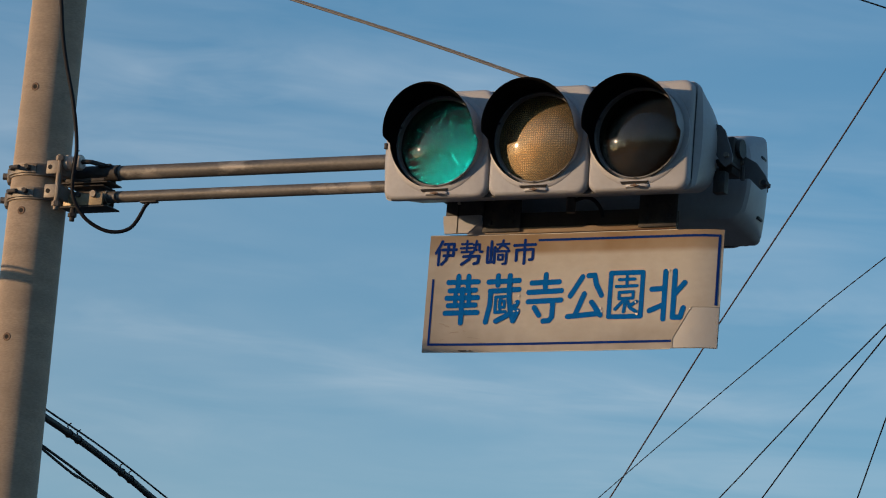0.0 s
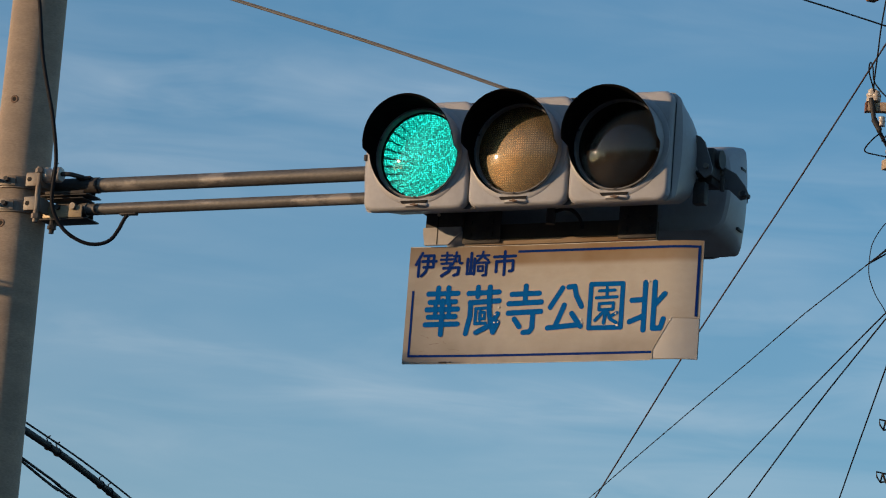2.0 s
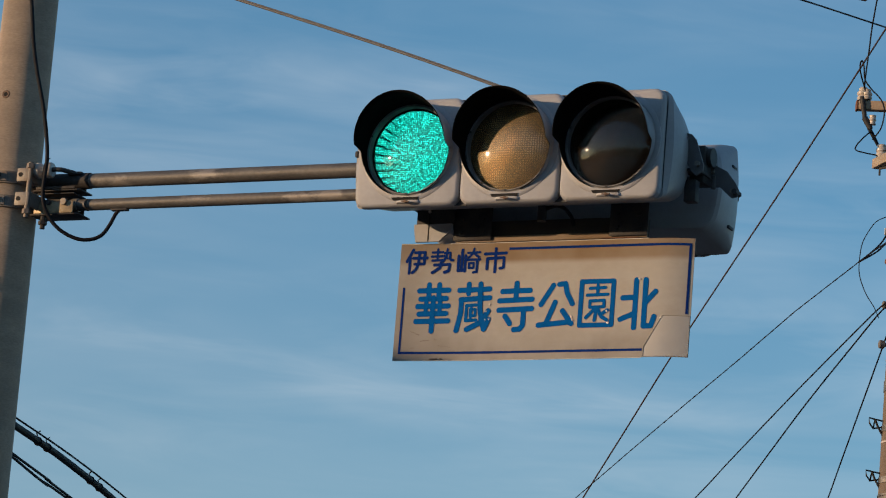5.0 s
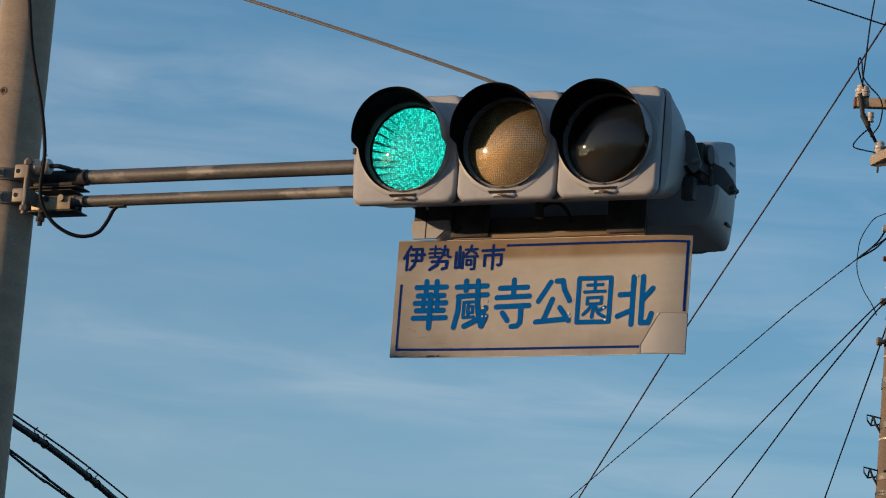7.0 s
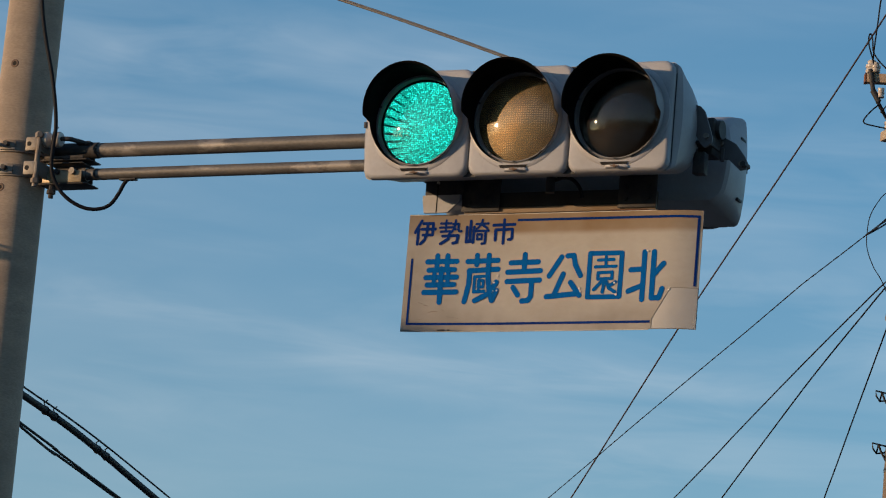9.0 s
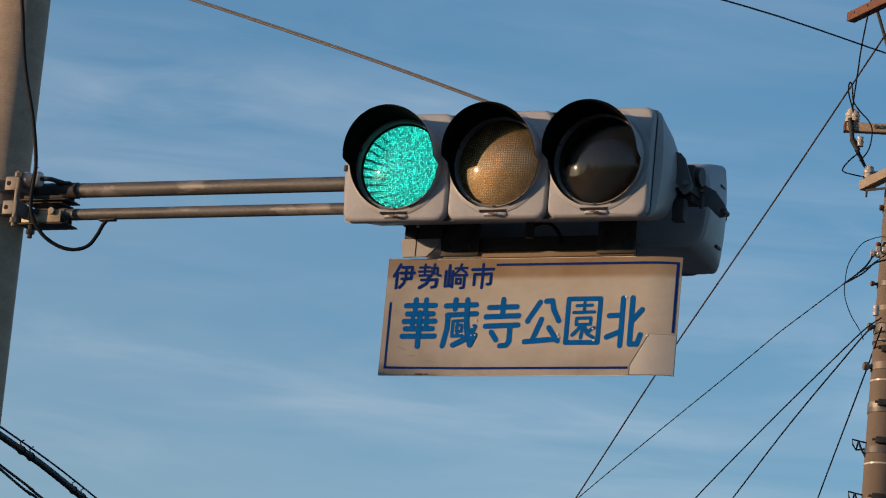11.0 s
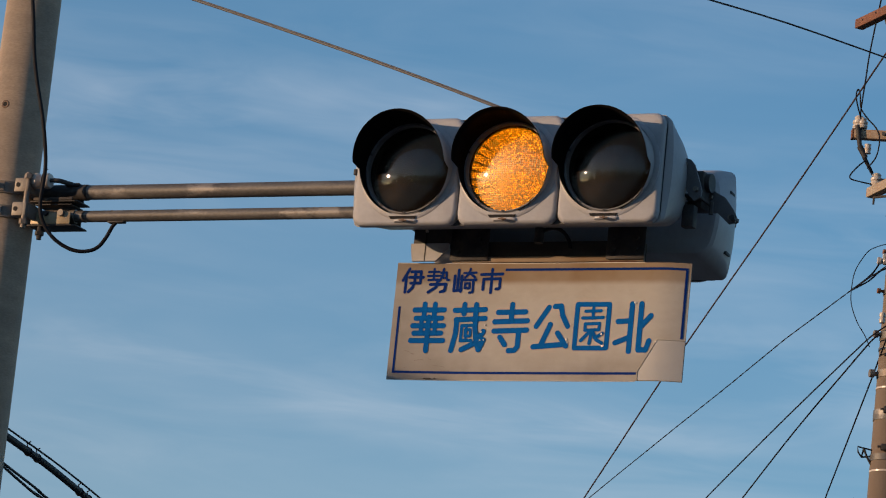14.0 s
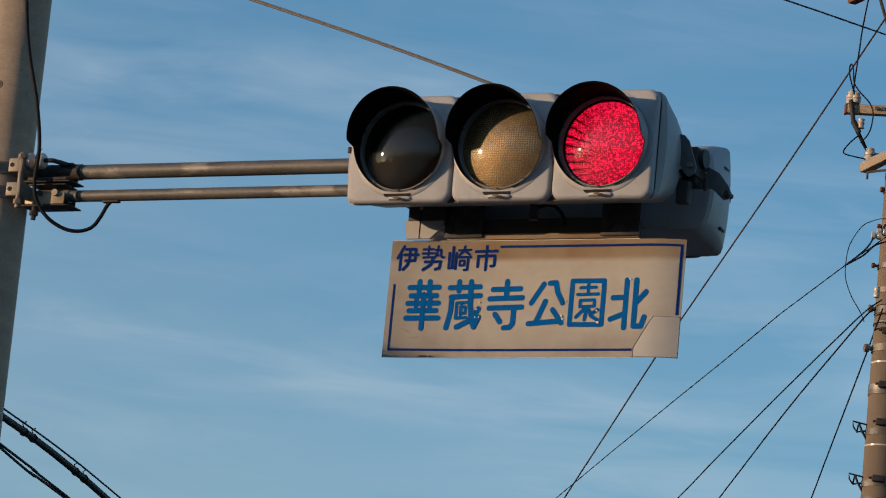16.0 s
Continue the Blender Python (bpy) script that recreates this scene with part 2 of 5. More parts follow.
def lens_material(name, tint, haze, haze_amount, sheen):
    """Smooth coloured cover: clear gloss over a tinted, slightly hazy plate."""
    m = bpy.data.materials.new(name)
    m.use_nodes = True
    n, l = m.node_tree.nodes, m.node_tree.links
    n.remove(n["Principled BSDF"])
    out = n["Material Output"]
    clear, dust, gloss = n.new("ShaderNodeBsdfTransparent"), n.new("ShaderNodeBsdfGlossy"), n.new("ShaderNodeBsdfGlossy")
    dust.inputs["Roughness"].default_value = 0.64
    clear.inputs["Color"].default_value = (*tint, 1)
    gloss.inputs["Roughness"].default_value, gloss.inputs["Color"].default_value = sheen, (0.9, 0.9, 0.9, 1)
    tc, vor, nz = n.new("ShaderNodeTexCoord"), n.new("ShaderNodeTexVoronoi"), n.new("ShaderNodeTexNoise")
    vor.inputs["Scale"].default_value, vor.inputs["Randomness"].default_value = 118, 0.25
    nz.inputs["Scale"].default_value, nz.inputs["Detail"].default_value = 14, 4
    sep, flat = n.new("ShaderNodeSeparateXYZ"), n.new("ShaderNodeCombineXYZ")
    l.new(tc.outputs["Object"], sep.inputs["Vector"]), l.new(sep.outputs["X"], flat.inputs["X"]), l.new(sep.outputs["Z"], flat.inputs["Y"])
    vor.voronoi_dimensions = "2D"
    l.new(flat.outputs["Vector"], vor.inputs["Vector"]), l.new(tc.outputs["Object"], nz.inputs["Vector"])
    rng = n.new("ShaderNodeMapRange")
    rng.inputs["From Max"].default_value = 0.6
    rng.inputs["To Min"].default_value, rng.inputs["To Max"].default_value = 1.28, 0.62
    l.new(vor.outputs["Distance"], rng.inputs["Value"])
    mul = n.new("ShaderNodeMix")
    mul.data_type, mul.blend_type = "RGBA", "MULTIPLY"
    mul.inputs["Factor"].default_value, mul.inputs["A"].default_value = 1.0, (*haze, 1)
    l.new(rng.outputs["Result"], mul.inputs["B"]), l.new(mul.outputs["Result"], dust.inputs["Color"])
    mr = n.new("ShaderNodeMapRange")
    mr.inputs["From Min"].default_value, mr.inputs["From Max"].default_value = 0.3, 0.7
    mr.inputs["To Min"].default_value, mr.inputs["To Max"].default_value = haze_amount * 0.8, haze_amount * 1.2
    l.new(nz.outputs["Fac"], mr.inputs["Value"])
    mix1, mix2, fr = n.new("ShaderNodeMixShader"), n.new("ShaderNodeMixShader"), n.new("ShaderNodeFresnel")
    fr.inputs["IOR"].default_value = 1.42
    l.new(mr.outputs["Result"], mix1.inputs["Fac"]), l.new(clear.outputs[0], mix1.inputs[1]), l.new(dust.outputs[0], mix1.inputs[2])
    l.new(fr.outputs["Fac"], mix2.inputs["Fac"]), l.new(mix1.outputs[0], mix2.inputs[1]), l.new(gloss.outputs[0], mix2.inputs[2])
    l.new(mix2.outputs[0], out.inputs["Surface"])
    return m


SMOKED = lens_material("smoked_lens", (0.60, 0.57, 0.52), (0.21, 0.160, 0.11), 0.045, 0.03)
AMBER = lens_material("amber_lens", (0.75, 0.55, 0.25), (0.72, 0.57, 0.36), 0.25, 0.06)

FAN_X, FAN_Z, SPOKES = 0.150, -0.070, 60      # the point that the rows of a lamp point to, and how many would go round it


def rows_of(n, l, half_height, soft):
    """1 on the rows of a lamp, which fan out from a point at its side, in the object's x and z, 0 between them; near that point they merge."""
    def sums(kind, a, b):
        k = n.new("ShaderNodeMath")
        k.operation = kind
        for i, v in enumerate((a, b)):
            if isinstance(v, (int, float)):
                k.inputs[i].default_value = v
            elif v is not None:
                l.new(v, k.inputs[i])
        return k.outputs[0]
    tc, sep, wob = n.new("ShaderNodeTexCoord"), n.new("ShaderNodeSeparateXYZ"), n.new("ShaderNodeTexNoise")
    wob.inputs["Scale"].default_value, wob.inputs["Detail"].default_value = 45.0, 1.0
    l.new(tc.outputs["Object"], sep.inputs["Vector"]), l.new(tc.outputs["Object"], wob.inputs["Vector"])
    x, z = sums("SUBTRACT", sep.outputs["X"], FAN_X), sums("SUBTRACT", sep.outputs["Z"], FAN_Z)
    far = sums("SQRT", sums("ADD", sums("MULTIPLY", x, x), sums("MULTIPLY", z, z)), None)
    turn = sums("ADD", sums("MULTIPLY", sums("ARCTAN2", z, x), SPOKES / (2 * math.pi)), sums("MULTIPLY", wob.outputs["Fac"], 0.25))
    off = sums("ABSOLUTE", sums("SUBTRACT", sums("FRACT", turn, None), 0.5), None)
    line, merge = n.new("ShaderNodeMapRange"), n.new("ShaderNodeMapRange")
    line.inputs["From Min"].default_value, line.inputs["From Max"].default_value = half_height - soft, half_height + soft
    line.inputs["To Min"].default_value, line.inputs["To Max"].default_value = 0, 0.85
    merge.inputs["From Min"].default_value, merge.inputs["From Max"].default_value = 0.04, 0.10
    l.new(off, line.inputs["Value"]), l.new(far, merge.inputs["Value"])
    side, foot = n.new("ShaderNodeMapRange"), n.new("ShaderNodeMapRange")     # the rows part at one side, less at the foot
    side.inputs["From Min"].default_value, side.inputs["From Max"].default_value, side.inputs["To Max"].default_value = -0.180, -0.285, 1.0
    foot.inputs["From Min"].default_value, foot.inputs["From Max"].default_value, foot.inputs["To Max"].default_value = 0.0, -0.07, 0.45
    l.new(x, side.inputs["Value"]), l.new(z, foot.inputs["Value"])
    parted = sums("MULTIPLY", merge.outputs["Result"], sums("MAXIMUM", side.outputs["Result"], foot.outputs["Result"]))
    return sums("SUBTRACT", 1.0, sums("MULTIPLY", line.outputs["Result"], parted))


def led_material(name, colour, strength, between):
    """A dark board with glowing diodes."""
    m = bpy.data.materials.new(name)
    m.use_nodes = True
    n, l = m.node_tree.nodes, m.node_tree.links
    b = n["Principled BSDF"]
    b.inputs["Base Color"].default_value, b.inputs["Roughness"].default_value = (0.015, 0.015, 0.014, 1), 0.6
    b.inputs["Emission Color"].default_value = (*colour, 1)
    mul = n.new("ShaderNodeMath")
    mul.operation = "MULTIPLY"
    mul.inputs[1].default_value = strength
    # single diodes, broken into sparks by the cover's prisms
    tc, vor, nz, mr, fine, both = (n.new("ShaderNode" + k) for k in ("TexCoord", "TexVoronoi", "TexNoise", "MapRange", "MapRange", "Math"))
    vor.inputs["Scale"].default_value, vor.inputs["Randomness"].default_value = 138.0, 0.4
    mr.inputs["From Min"].default_value, mr.inputs["From Max"].default_value = 0.17, 0.50
    mr.inputs["To Min"].default_value, mr.inputs["To Max"].default_value = 2.2 * strength, between * strength
    nz.inputs["Scale"].default_value, nz.inputs["Detail"].default_value = 70.0, 2.0
    fine.inputs["From Min"].default_value, fine.inputs["From Max"].default_value = 0.35, 0.65
    fine.inputs["To Min"].default_value, fine.inputs["To Max"].default_value = 0.75, 1.25
    both.operation = "MULTIPLY"
    l.new(tc.outputs["Object"], vor.inputs["Vector"]), l.new(vor.outputs["Distance"], mr.inputs["Value"])
    l.new(tc.outputs["Object"], nz.inputs["Vector"]), l.new(nz.outputs["Fac"], fine.inputs["Value"])
    l.new(mr.outputs["Result"], both.inputs[0]), l.new(fine.outputs["Result"], both.inputs[1]), l.new(both.outputs[0], mul.inputs[1])
    l.new(rows_of(n, l, 0.30, 0.19), mul.inputs[0]), l.new(mul.outputs[0], b.inputs["Emission Strength"])
    return m


def aperture_material():
    """An added matt mask plate, slit open before every row of diodes."""
    m = bpy.data.materials.new("pierced_plate")
    m.use_nodes = True
    n, l = m.node_tree.nodes, m.node_tree.links
    b, out = n["Principled BSDF"], n["Material Output"]
    b.inputs["Base Color"].default_value, b.inputs["Roughness"].default_value = (0.03, 0.027, 0.022, 1), 0.6
    hole, mix = n.new("ShaderNodeBsdfTransparent"), n.new("ShaderNodeMixShader")
    l.new(rows_of(n, l, 0.45, 0.10), mix.inputs["Fac"]), l.new(b.outputs[0], mix.inputs[1]), l.new(hole.outputs[0], mix.inputs[2])
    l.new(mix.outputs[0], out.inputs["Surface"])
    return m


LED_GREEN = led_material("green_diodes", (0.015, 1.0, 0.92), 4.3, 0.27)
LED_AMBER = led_material("amber_diodes", (1.0, 0.50, 0.010), 5.4, 0.19)
LED_RED = led_material("red_diodes", (1.0, 0.010, 0.075), 4.2, 0.26)
PIERCED = aperture_material()


# ---------------------------------------------------------------- mesh helpers
def box(bm, x0, x1, y0, y1, z0, z1, bevel=0.0, seg=2):
    r = bmesh.ops.create_cube(bm, size=1.0, matrix=Matrix.Translation(((x0 + x1) / 2, (y0 + y1) / 2, (z0 + z1) / 2)) @ Matrix.Diagonal((x1 - x0, y1 - y0, z1 - z0, 1)))
    if bevel:
        edges = {e for v in r["verts"] for e in v.link_edges}
        bmesh.ops.bevel(bm, geom=list(edges), offset=bevel, segments=seg, profile=0.5, affect="EDGES")
    return bm


def rod(bm, p0, p1, r0, r1=None, seg=20):
    p0, p1 = Vector(p0), Vector(p1)
    d = p1 - p0
    m = Matrix.Translation((p0 + p1) / 2) @ d.to_track_quat("Z", "Y").to_matrix().to_4x4()
    bmesh.ops.create_cone(bm, cap_ends=True, segments=seg, radius1=r0, radius2=r0 if r1 is None else r1, depth=d.length, matrix=m)
    return bm


def tube(bm, points, r, seg=8, smooth=0):
    """A round cable through points; smooth: pieces between two of them."""
    pts = [Vector(p) for p in points]
    if smooth and len(pts) > 2:
        fine = []
        for i in range(len(pts) - 1):
            a, b, c, d = pts[max(i - 1, 0)], pts[i], pts[i + 1], pts[min(i + 2, len(pts) - 1)]
            for k in range(smooth):
                t = k / smooth
                fine.append(0.5 * ((2 * b) + (c - a) * t + (2 * a - 5 * b + 4 * c - d) * t * t + (3 * b - a - 3 * c + d) * t ** 3))
        pts = fine + [pts[-1]]
    rings, side = [], None
    for i, p in enumerate(pts):
        d = (pts[min(i + 1, len(pts) - 1)] - pts[max(i - 1, 0)]).normalized()
        if side is None:
            side = d.cross(Vector((0.31, 0.27, 0.91))).normalized()
        side = (side - d * side.dot(d)).normalized()
        up = d.cross(side)
        rings.append([bm.verts.new(p + r * (math.cos(2 * math.pi * k / seg) * side + math.sin(2 * math.pi * k / seg) * up)) for k in range(seg)])
    for a, b in zip(rings, rings[1:]):
        for k in range(seg):
            bm.faces.new((a[k], a[(k + 1) % seg], b[(k + 1) % seg], b[k]))
    bm.faces.new(rings[0][::-1]), bm.faces.new(rings[-1])
    return bm


def lathe(bm, centre, profile, seg=48, axis="Y", hollow=False):
    """Turns (radius, offset) pairs about an axis through centre; hollow: the profile closes on itself, as for a ring."""
    c = Vector(centre)
    rings = []
    for r, o in profile:
        ring = []
        for k in range(seg):
            a = 2 * math.pi * k / seg
            v = Vector((r * math.cos(a), o, r * math.sin(a))) if axis == "Y" else Vector((r * math.cos(a), r * math.sin(a), o))
            if axis == "X":
                v = Vector((o, r * math.cos(a), r * math.sin(a)))
            ring.append(bm.verts.new(c + v))
        rings.append(ring)
    for a, b in zip(rings, rings[1:]):
        for k in range(seg):
            bm.faces.new((a[k], a[(k + 1) % seg], b[(k + 1) % seg], b[k]))
    if hollow:
        for k in range(seg):
            bm.faces.new((rings[-1][k], rings[-1][(k + 1) % seg], rings[0][(k + 1) % seg], rings[0][k]))
    for ring in () if hollow else (rings[0], rings[-1]):
        if ring[0].co != ring[seg // 2].co:
            bm.faces.new(ring)
    bmesh.ops.remove_doubles(bm, verts=bm.verts, dist=1e-6)
    bmesh.ops.recalc_face_normals(bm, faces=bm.faces)
    return bm


def rounded(x0, x1, z0, z1, r, k=8):
    """The outline of a rounded rectangle, as (x, z)."""
    out = []
    for cx, cz, a0 in ((x1 - r, z1 - r, 0), (x0 + r, z1 - r, 90), (x0 + r, z0 + r, 180), (x1 - r, z0 + r, 270)):
        for i in range(k + 1):
            a = radians(a0 + 90 * i / k)
            out.append((cx + r * math.cos(a), cz + r * math.sin(a)))
    return out


def loft(bm, sections):
    """Joins rounded rectangles (y, x0, x1, z0, z1, r) into a closed body."""
    rings = [[bm.verts.new((x, s[0], z)) for x, z in rounded(*s[1:])] for s in sections]
    for a, b in zip(rings, rings[1:]):
        for k in range(len(a)):
            bm.faces.new((a[k], a[(k + 1) % len(a)], b[(k + 1) % len(a)], b[k]))
    bm.faces.new(rings[0]), bm.faces.new(rings[-1][::-1])
    bmesh.ops.recalc_face_normals(bm, faces=bm.faces)
    return bm


def sweep_flat(bm, outline, thick):
    """A plate: (x, z) outline in the plane y = 0, thick towards +y."""
    vs = [bm.verts.new((x, 0, z)) for x, z in outline]
    f = bm.faces.new(vs)
    r = bmesh.ops.extrude_face_region(bm, geom=[f])
    bmesh.ops.translate(bm, verts=[v for v in r["geom"] if isinstance(v, bmesh.types.BMVert)], vec=(0, thick, 0))
    bmesh.ops.recalc_face_normals(bm, faces=bm.faces)
    return bm


def mesh_of(name, bm, mats, smooth=35):
    me = bpy.data.meshes.new(name)
    for f in bm.faces:
        f.smooth = True
    for e in bm.edges:
        if len(e.link_faces) == 2 and e.calc_face_angle(0) > radians(smooth):
            e.smooth = False
    bm.to_mesh(me)
    bm.free()
    for m in mats if isinstance(mats, (list, tuple)) else [mats]:
        me.materials.append(m)
    return me


def part(name, bm, mats, parent, label="", base=None, smooth=35):
    """Links a bmesh as one mesh under a thing or part; base: the place whose coordinates the bmesh is written in."""
    if base is not None:
        bmesh.ops.translate(bm, verts=bm.verts, vec=-Vector(base))
    ob = new(name, mesh_of(name, bm, mats, smooth))
    ob.parent = parent
    if label:
        ob["label"] = label
    return ob


def single(name, bm, mats, label, category, at=(0, 0, 0), group="", kind=""):
    bmesh.ops.translate(bm, verts=bm.verts, vec=-Vector(at))
    ob = new(name, mesh_of(name, bm, mats))
    ob.location = at
    return tagged(ob, label, category, group, kind)


# the mast arm's frame: x along the arm, y away from the viewer, z up from the ground, origin at the mast's foot
SITE = pose(-1.552, 15.342, 0, 0, 0, -26)


def site_thing(name, base, label, category, group=""):
    ob = new(name)
    ob.empty_display_size = 0.1
    ob.matrix_world = SITE @ Matrix.Translation(base)
    return tagged(ob, label, category, group)


# ---------------------------------------------------------------- ground
bm = bmesh.new()
bmesh.ops.create_circle(bm, cap_ends=True, segments=64, radius=900)
tagged(new("ground", mesh_of("ground", bm, ASPHALT)), "grey asphalt ground reaching the horizon", "ground", kind="structure")


# ---------------------------------------------------------------- mast
mast = site_thing("signal_mast", (0, 0, 0), "tapered pale spun-concrete mast with moulded bolt sockets", "pole")
bm = bmesh.new()
lathe(bm, (-0.006, 0, 0), [(0.1455, -0.6), (0.1455, 0.0), (0.1142, 4.6), (0.1101, 5.2), (0.1047, 6.0), (0.0925, 7.8), (0.088, 7.82)], 64, "Z")
for v in bm.verts:                  # it leans a little
    v.co.x += (v.co.z - 6) * 0.0062
part("shaft", bm, CONCRETE, mast)
for z in (5.60, 5.11, 4.617, 6.1, 4.12):
    a = radians(-90)
    d = Vector((math.cos(a), math.sin(a), 0))
    r = 0.1455 - 0.0068 * z
    bm = bmesh.new()
    lathe(bm, (0, 0, 0), [(0.0, -0.0012), (0.0085, -0.0012), (0.0095, -0.0022), (0.0135, -0.0028), (0.0165, -0.001), (0.0165, 0.012)], 20, "Y")
    s = part("bolt_socket", bm, [SOCKET, BLACK], mast, "round moulded bolt socket")
    for p in s.data.polygons:
        if (p.center.x ** 2 + p.center.z ** 2) ** 0.5 < 0.0088:
            p.material_index = 1
    s.matrix_basis = pose(d.x * (r - 0.0005) - 0.006 + (z - 6) * 0.0062, d.y * (r - 0.0005), z, 0, 0, math.degrees(a) + 90)


# ---------------------------------------------------------------- arm: two pipes clamped to the mast
arm = site_thing("mast_arm", (0.13, 0, 5.22), "two weathered galvanised arm pipes clamped to the mast", "mast arm")
AB = (0.13, 0, 5.22)


def arm_part(name, bm, mats, label="", parent=None):
    return part(name, bm, mats, parent or arm, label, AB)


UPPER, LOWER = 5.272, 5.178
arm_part("upper_pipe", rod(bmesh.new(), (0.20, 0, UPPER), (2.86, 0, UPPER), 0.0280, seg=28), GALVANISED, "thick weathered grey pipe with pale scuffs")
arm_part("lower_pipe", rod(bmesh.new(), (0.27, 0, LOWER), (2.80, 0, LOWER), 0.0222, seg=28), GALVANISED, "thinner weathered grey pipe with pale scuffs")
for z, r in ((UPPER, 0.0285), (LOWER, 0.0228)):
    arm_part("pipe_ring", rod(bmesh.new(), (0.325 if z == UPPER else 0.335, 0, z), (0.345, 0, z), r, seg=28), DARK_STEEL, "dark band round the pipe")

# ---------------------------------------------------------------- traffic signals
X_EDGES = (1.613, 2.026, 2.412, 2.795)
LENS_X = (1.825, 2.213, 2.599)
LENS_Z = 5.252
Z0, Z1 = 5.045, 5.442
FRONT_Y = -0.30


def lens_dome(bm, r, sag, seg=56, rings=14):
    """A shallow dome bulging to -y."""
    big = (r * r + sag * sag) / (2 * sag)
    prof = []
    for i in range(rings + 1):
        q = r * i / rings
        prof.append((q, -(math.sqrt(big * big - q * q) - (big - sag))))
    return lathe(bm, (0, 0, 0), prof[:1] + prof[1:], seg)


def visor(bm, r, flat=0.0):
    """A hood: long over the top, stepped back at the sides, a low lip below."""
    seg = 72
    outer, inner = [], []
    for i in range(seg + 1):
        a = -70 + 320 * i / seg           # from lower right over the top to lower left
        top = math.sin(radians(a))
        if top > -0.02:
            length = 0.090 + 0.052 * max(top, 0) ** 0.8
        else:
            length = 0.038 * max(0.0, 1 + top * 1.02) ** 0.9 + 0.006
        row_o, row_i = [], []
        for k in range(5):
            y = -length * k / 4
            grow = 1.0 + 0.075 * k / 4 * (length / 0.16)
            ca, sa = math.cos(radians(a)), math.sin(radians(a))
            sa *= 1 - flat if sa > 0 else 1
            row_o.append(bm.verts.new((r * grow * ca, y, r * grow * sa)))
            row_i.append(bm.verts.new(((r * grow - 0.003) * ca, y, (r * grow - 0.003) * sa)))
        outer.append(row_o), inner.append(row_i)
    def quad(a, b, c, d, mi):
        f = bm.faces.new((a, b, c, d))
        f.material_index = mi
    for i in range(seg):
        for k in range(4):
            quad(outer[i][k], outer[i][k + 1], outer[i + 1][k + 1], outer[i + 1][k], 0)
            quad(inner[i][k], inner[i + 1][k], inner[i + 1][k + 1], inner[i][k + 1], 1)
        quad(outer[i][4], inner[i][4], inner[i + 1][4], outer[i + 1][4], 1)
    return bm


BOARD_Y = FRONT_Y + 0.0325


def outline_at(x0, x1, z0, z1, r, cx, cz, turns):
    """Points of a rounded rectangle in the given directions (radians) from a point inside it."""
    out = []
    for a in turns:
        lo, hi = 0.0, 1.0
        for _ in range(30):
            mid = (lo + hi) / 2
            x, z = cx + mid * math.cos(a), cz + mid * math.sin(a)
            qx, qz = abs(x - (x0 + x1) / 2) - (x1 - x0) / 2 + r, abs(z - (z0 + z1) / 2) - (z1 - z0) / 2 + r
            inside = math.hypot(max(qx, 0), max(qz, 0)) + min(max(qx, qz), 0) <= r
            lo, hi = (mid, hi) if inside else (lo, mid)
        out.append((cx + lo * math.cos(a), cz + lo * math.sin(a)))
    return out


def case_front(bm, x0, x1, cx, corner):
    """A rounded door with a round pocket for the lamp."""
    turns = [2 * math.pi * k / 96 for k in range(96)]
    rings = []
    for y, d, r in ((0.030, 0.0, corner), (0.018, 0.0, corner), (0.012, 0.0008, corner), (0.007, 0.003, corner), (0.003, 0.0065, corner), (0.0008, 0.011, corner), (0.0, 0.017, corner)):
        rings.append([(x, FRONT_Y + y, z) for x, z in outline_at(x0 + d, x1 - d, Z0 + d, Z1 - d, r, cx, LENS_Z, turns)])
    for y, r in ((0.0, 0.165), (0.0285, 0.164)):
        rings.append([(cx + r * math.cos(a), FRONT_Y + y, LENS_Z + r * math.sin(a)) for a in turns])
    made = [[bm.verts.new(p) for p in ring] for ring in rings]
    for j, (a, b) in enumerate(zip(made, made[1:])):
        for k in range(len(a)):
            f = bm.faces.new((a[k], a[(k + 1) % len(a)], b[(k + 1) % len(a)], b[k]))
            f.material_index = 1 if j == 7 else 0
    bm.faces.new(made[0])
    bm.faces.new(made[-1]).material_index = 1
    bmesh.ops.recalc_face_normals(bm, faces=bm.faces)
    return bm


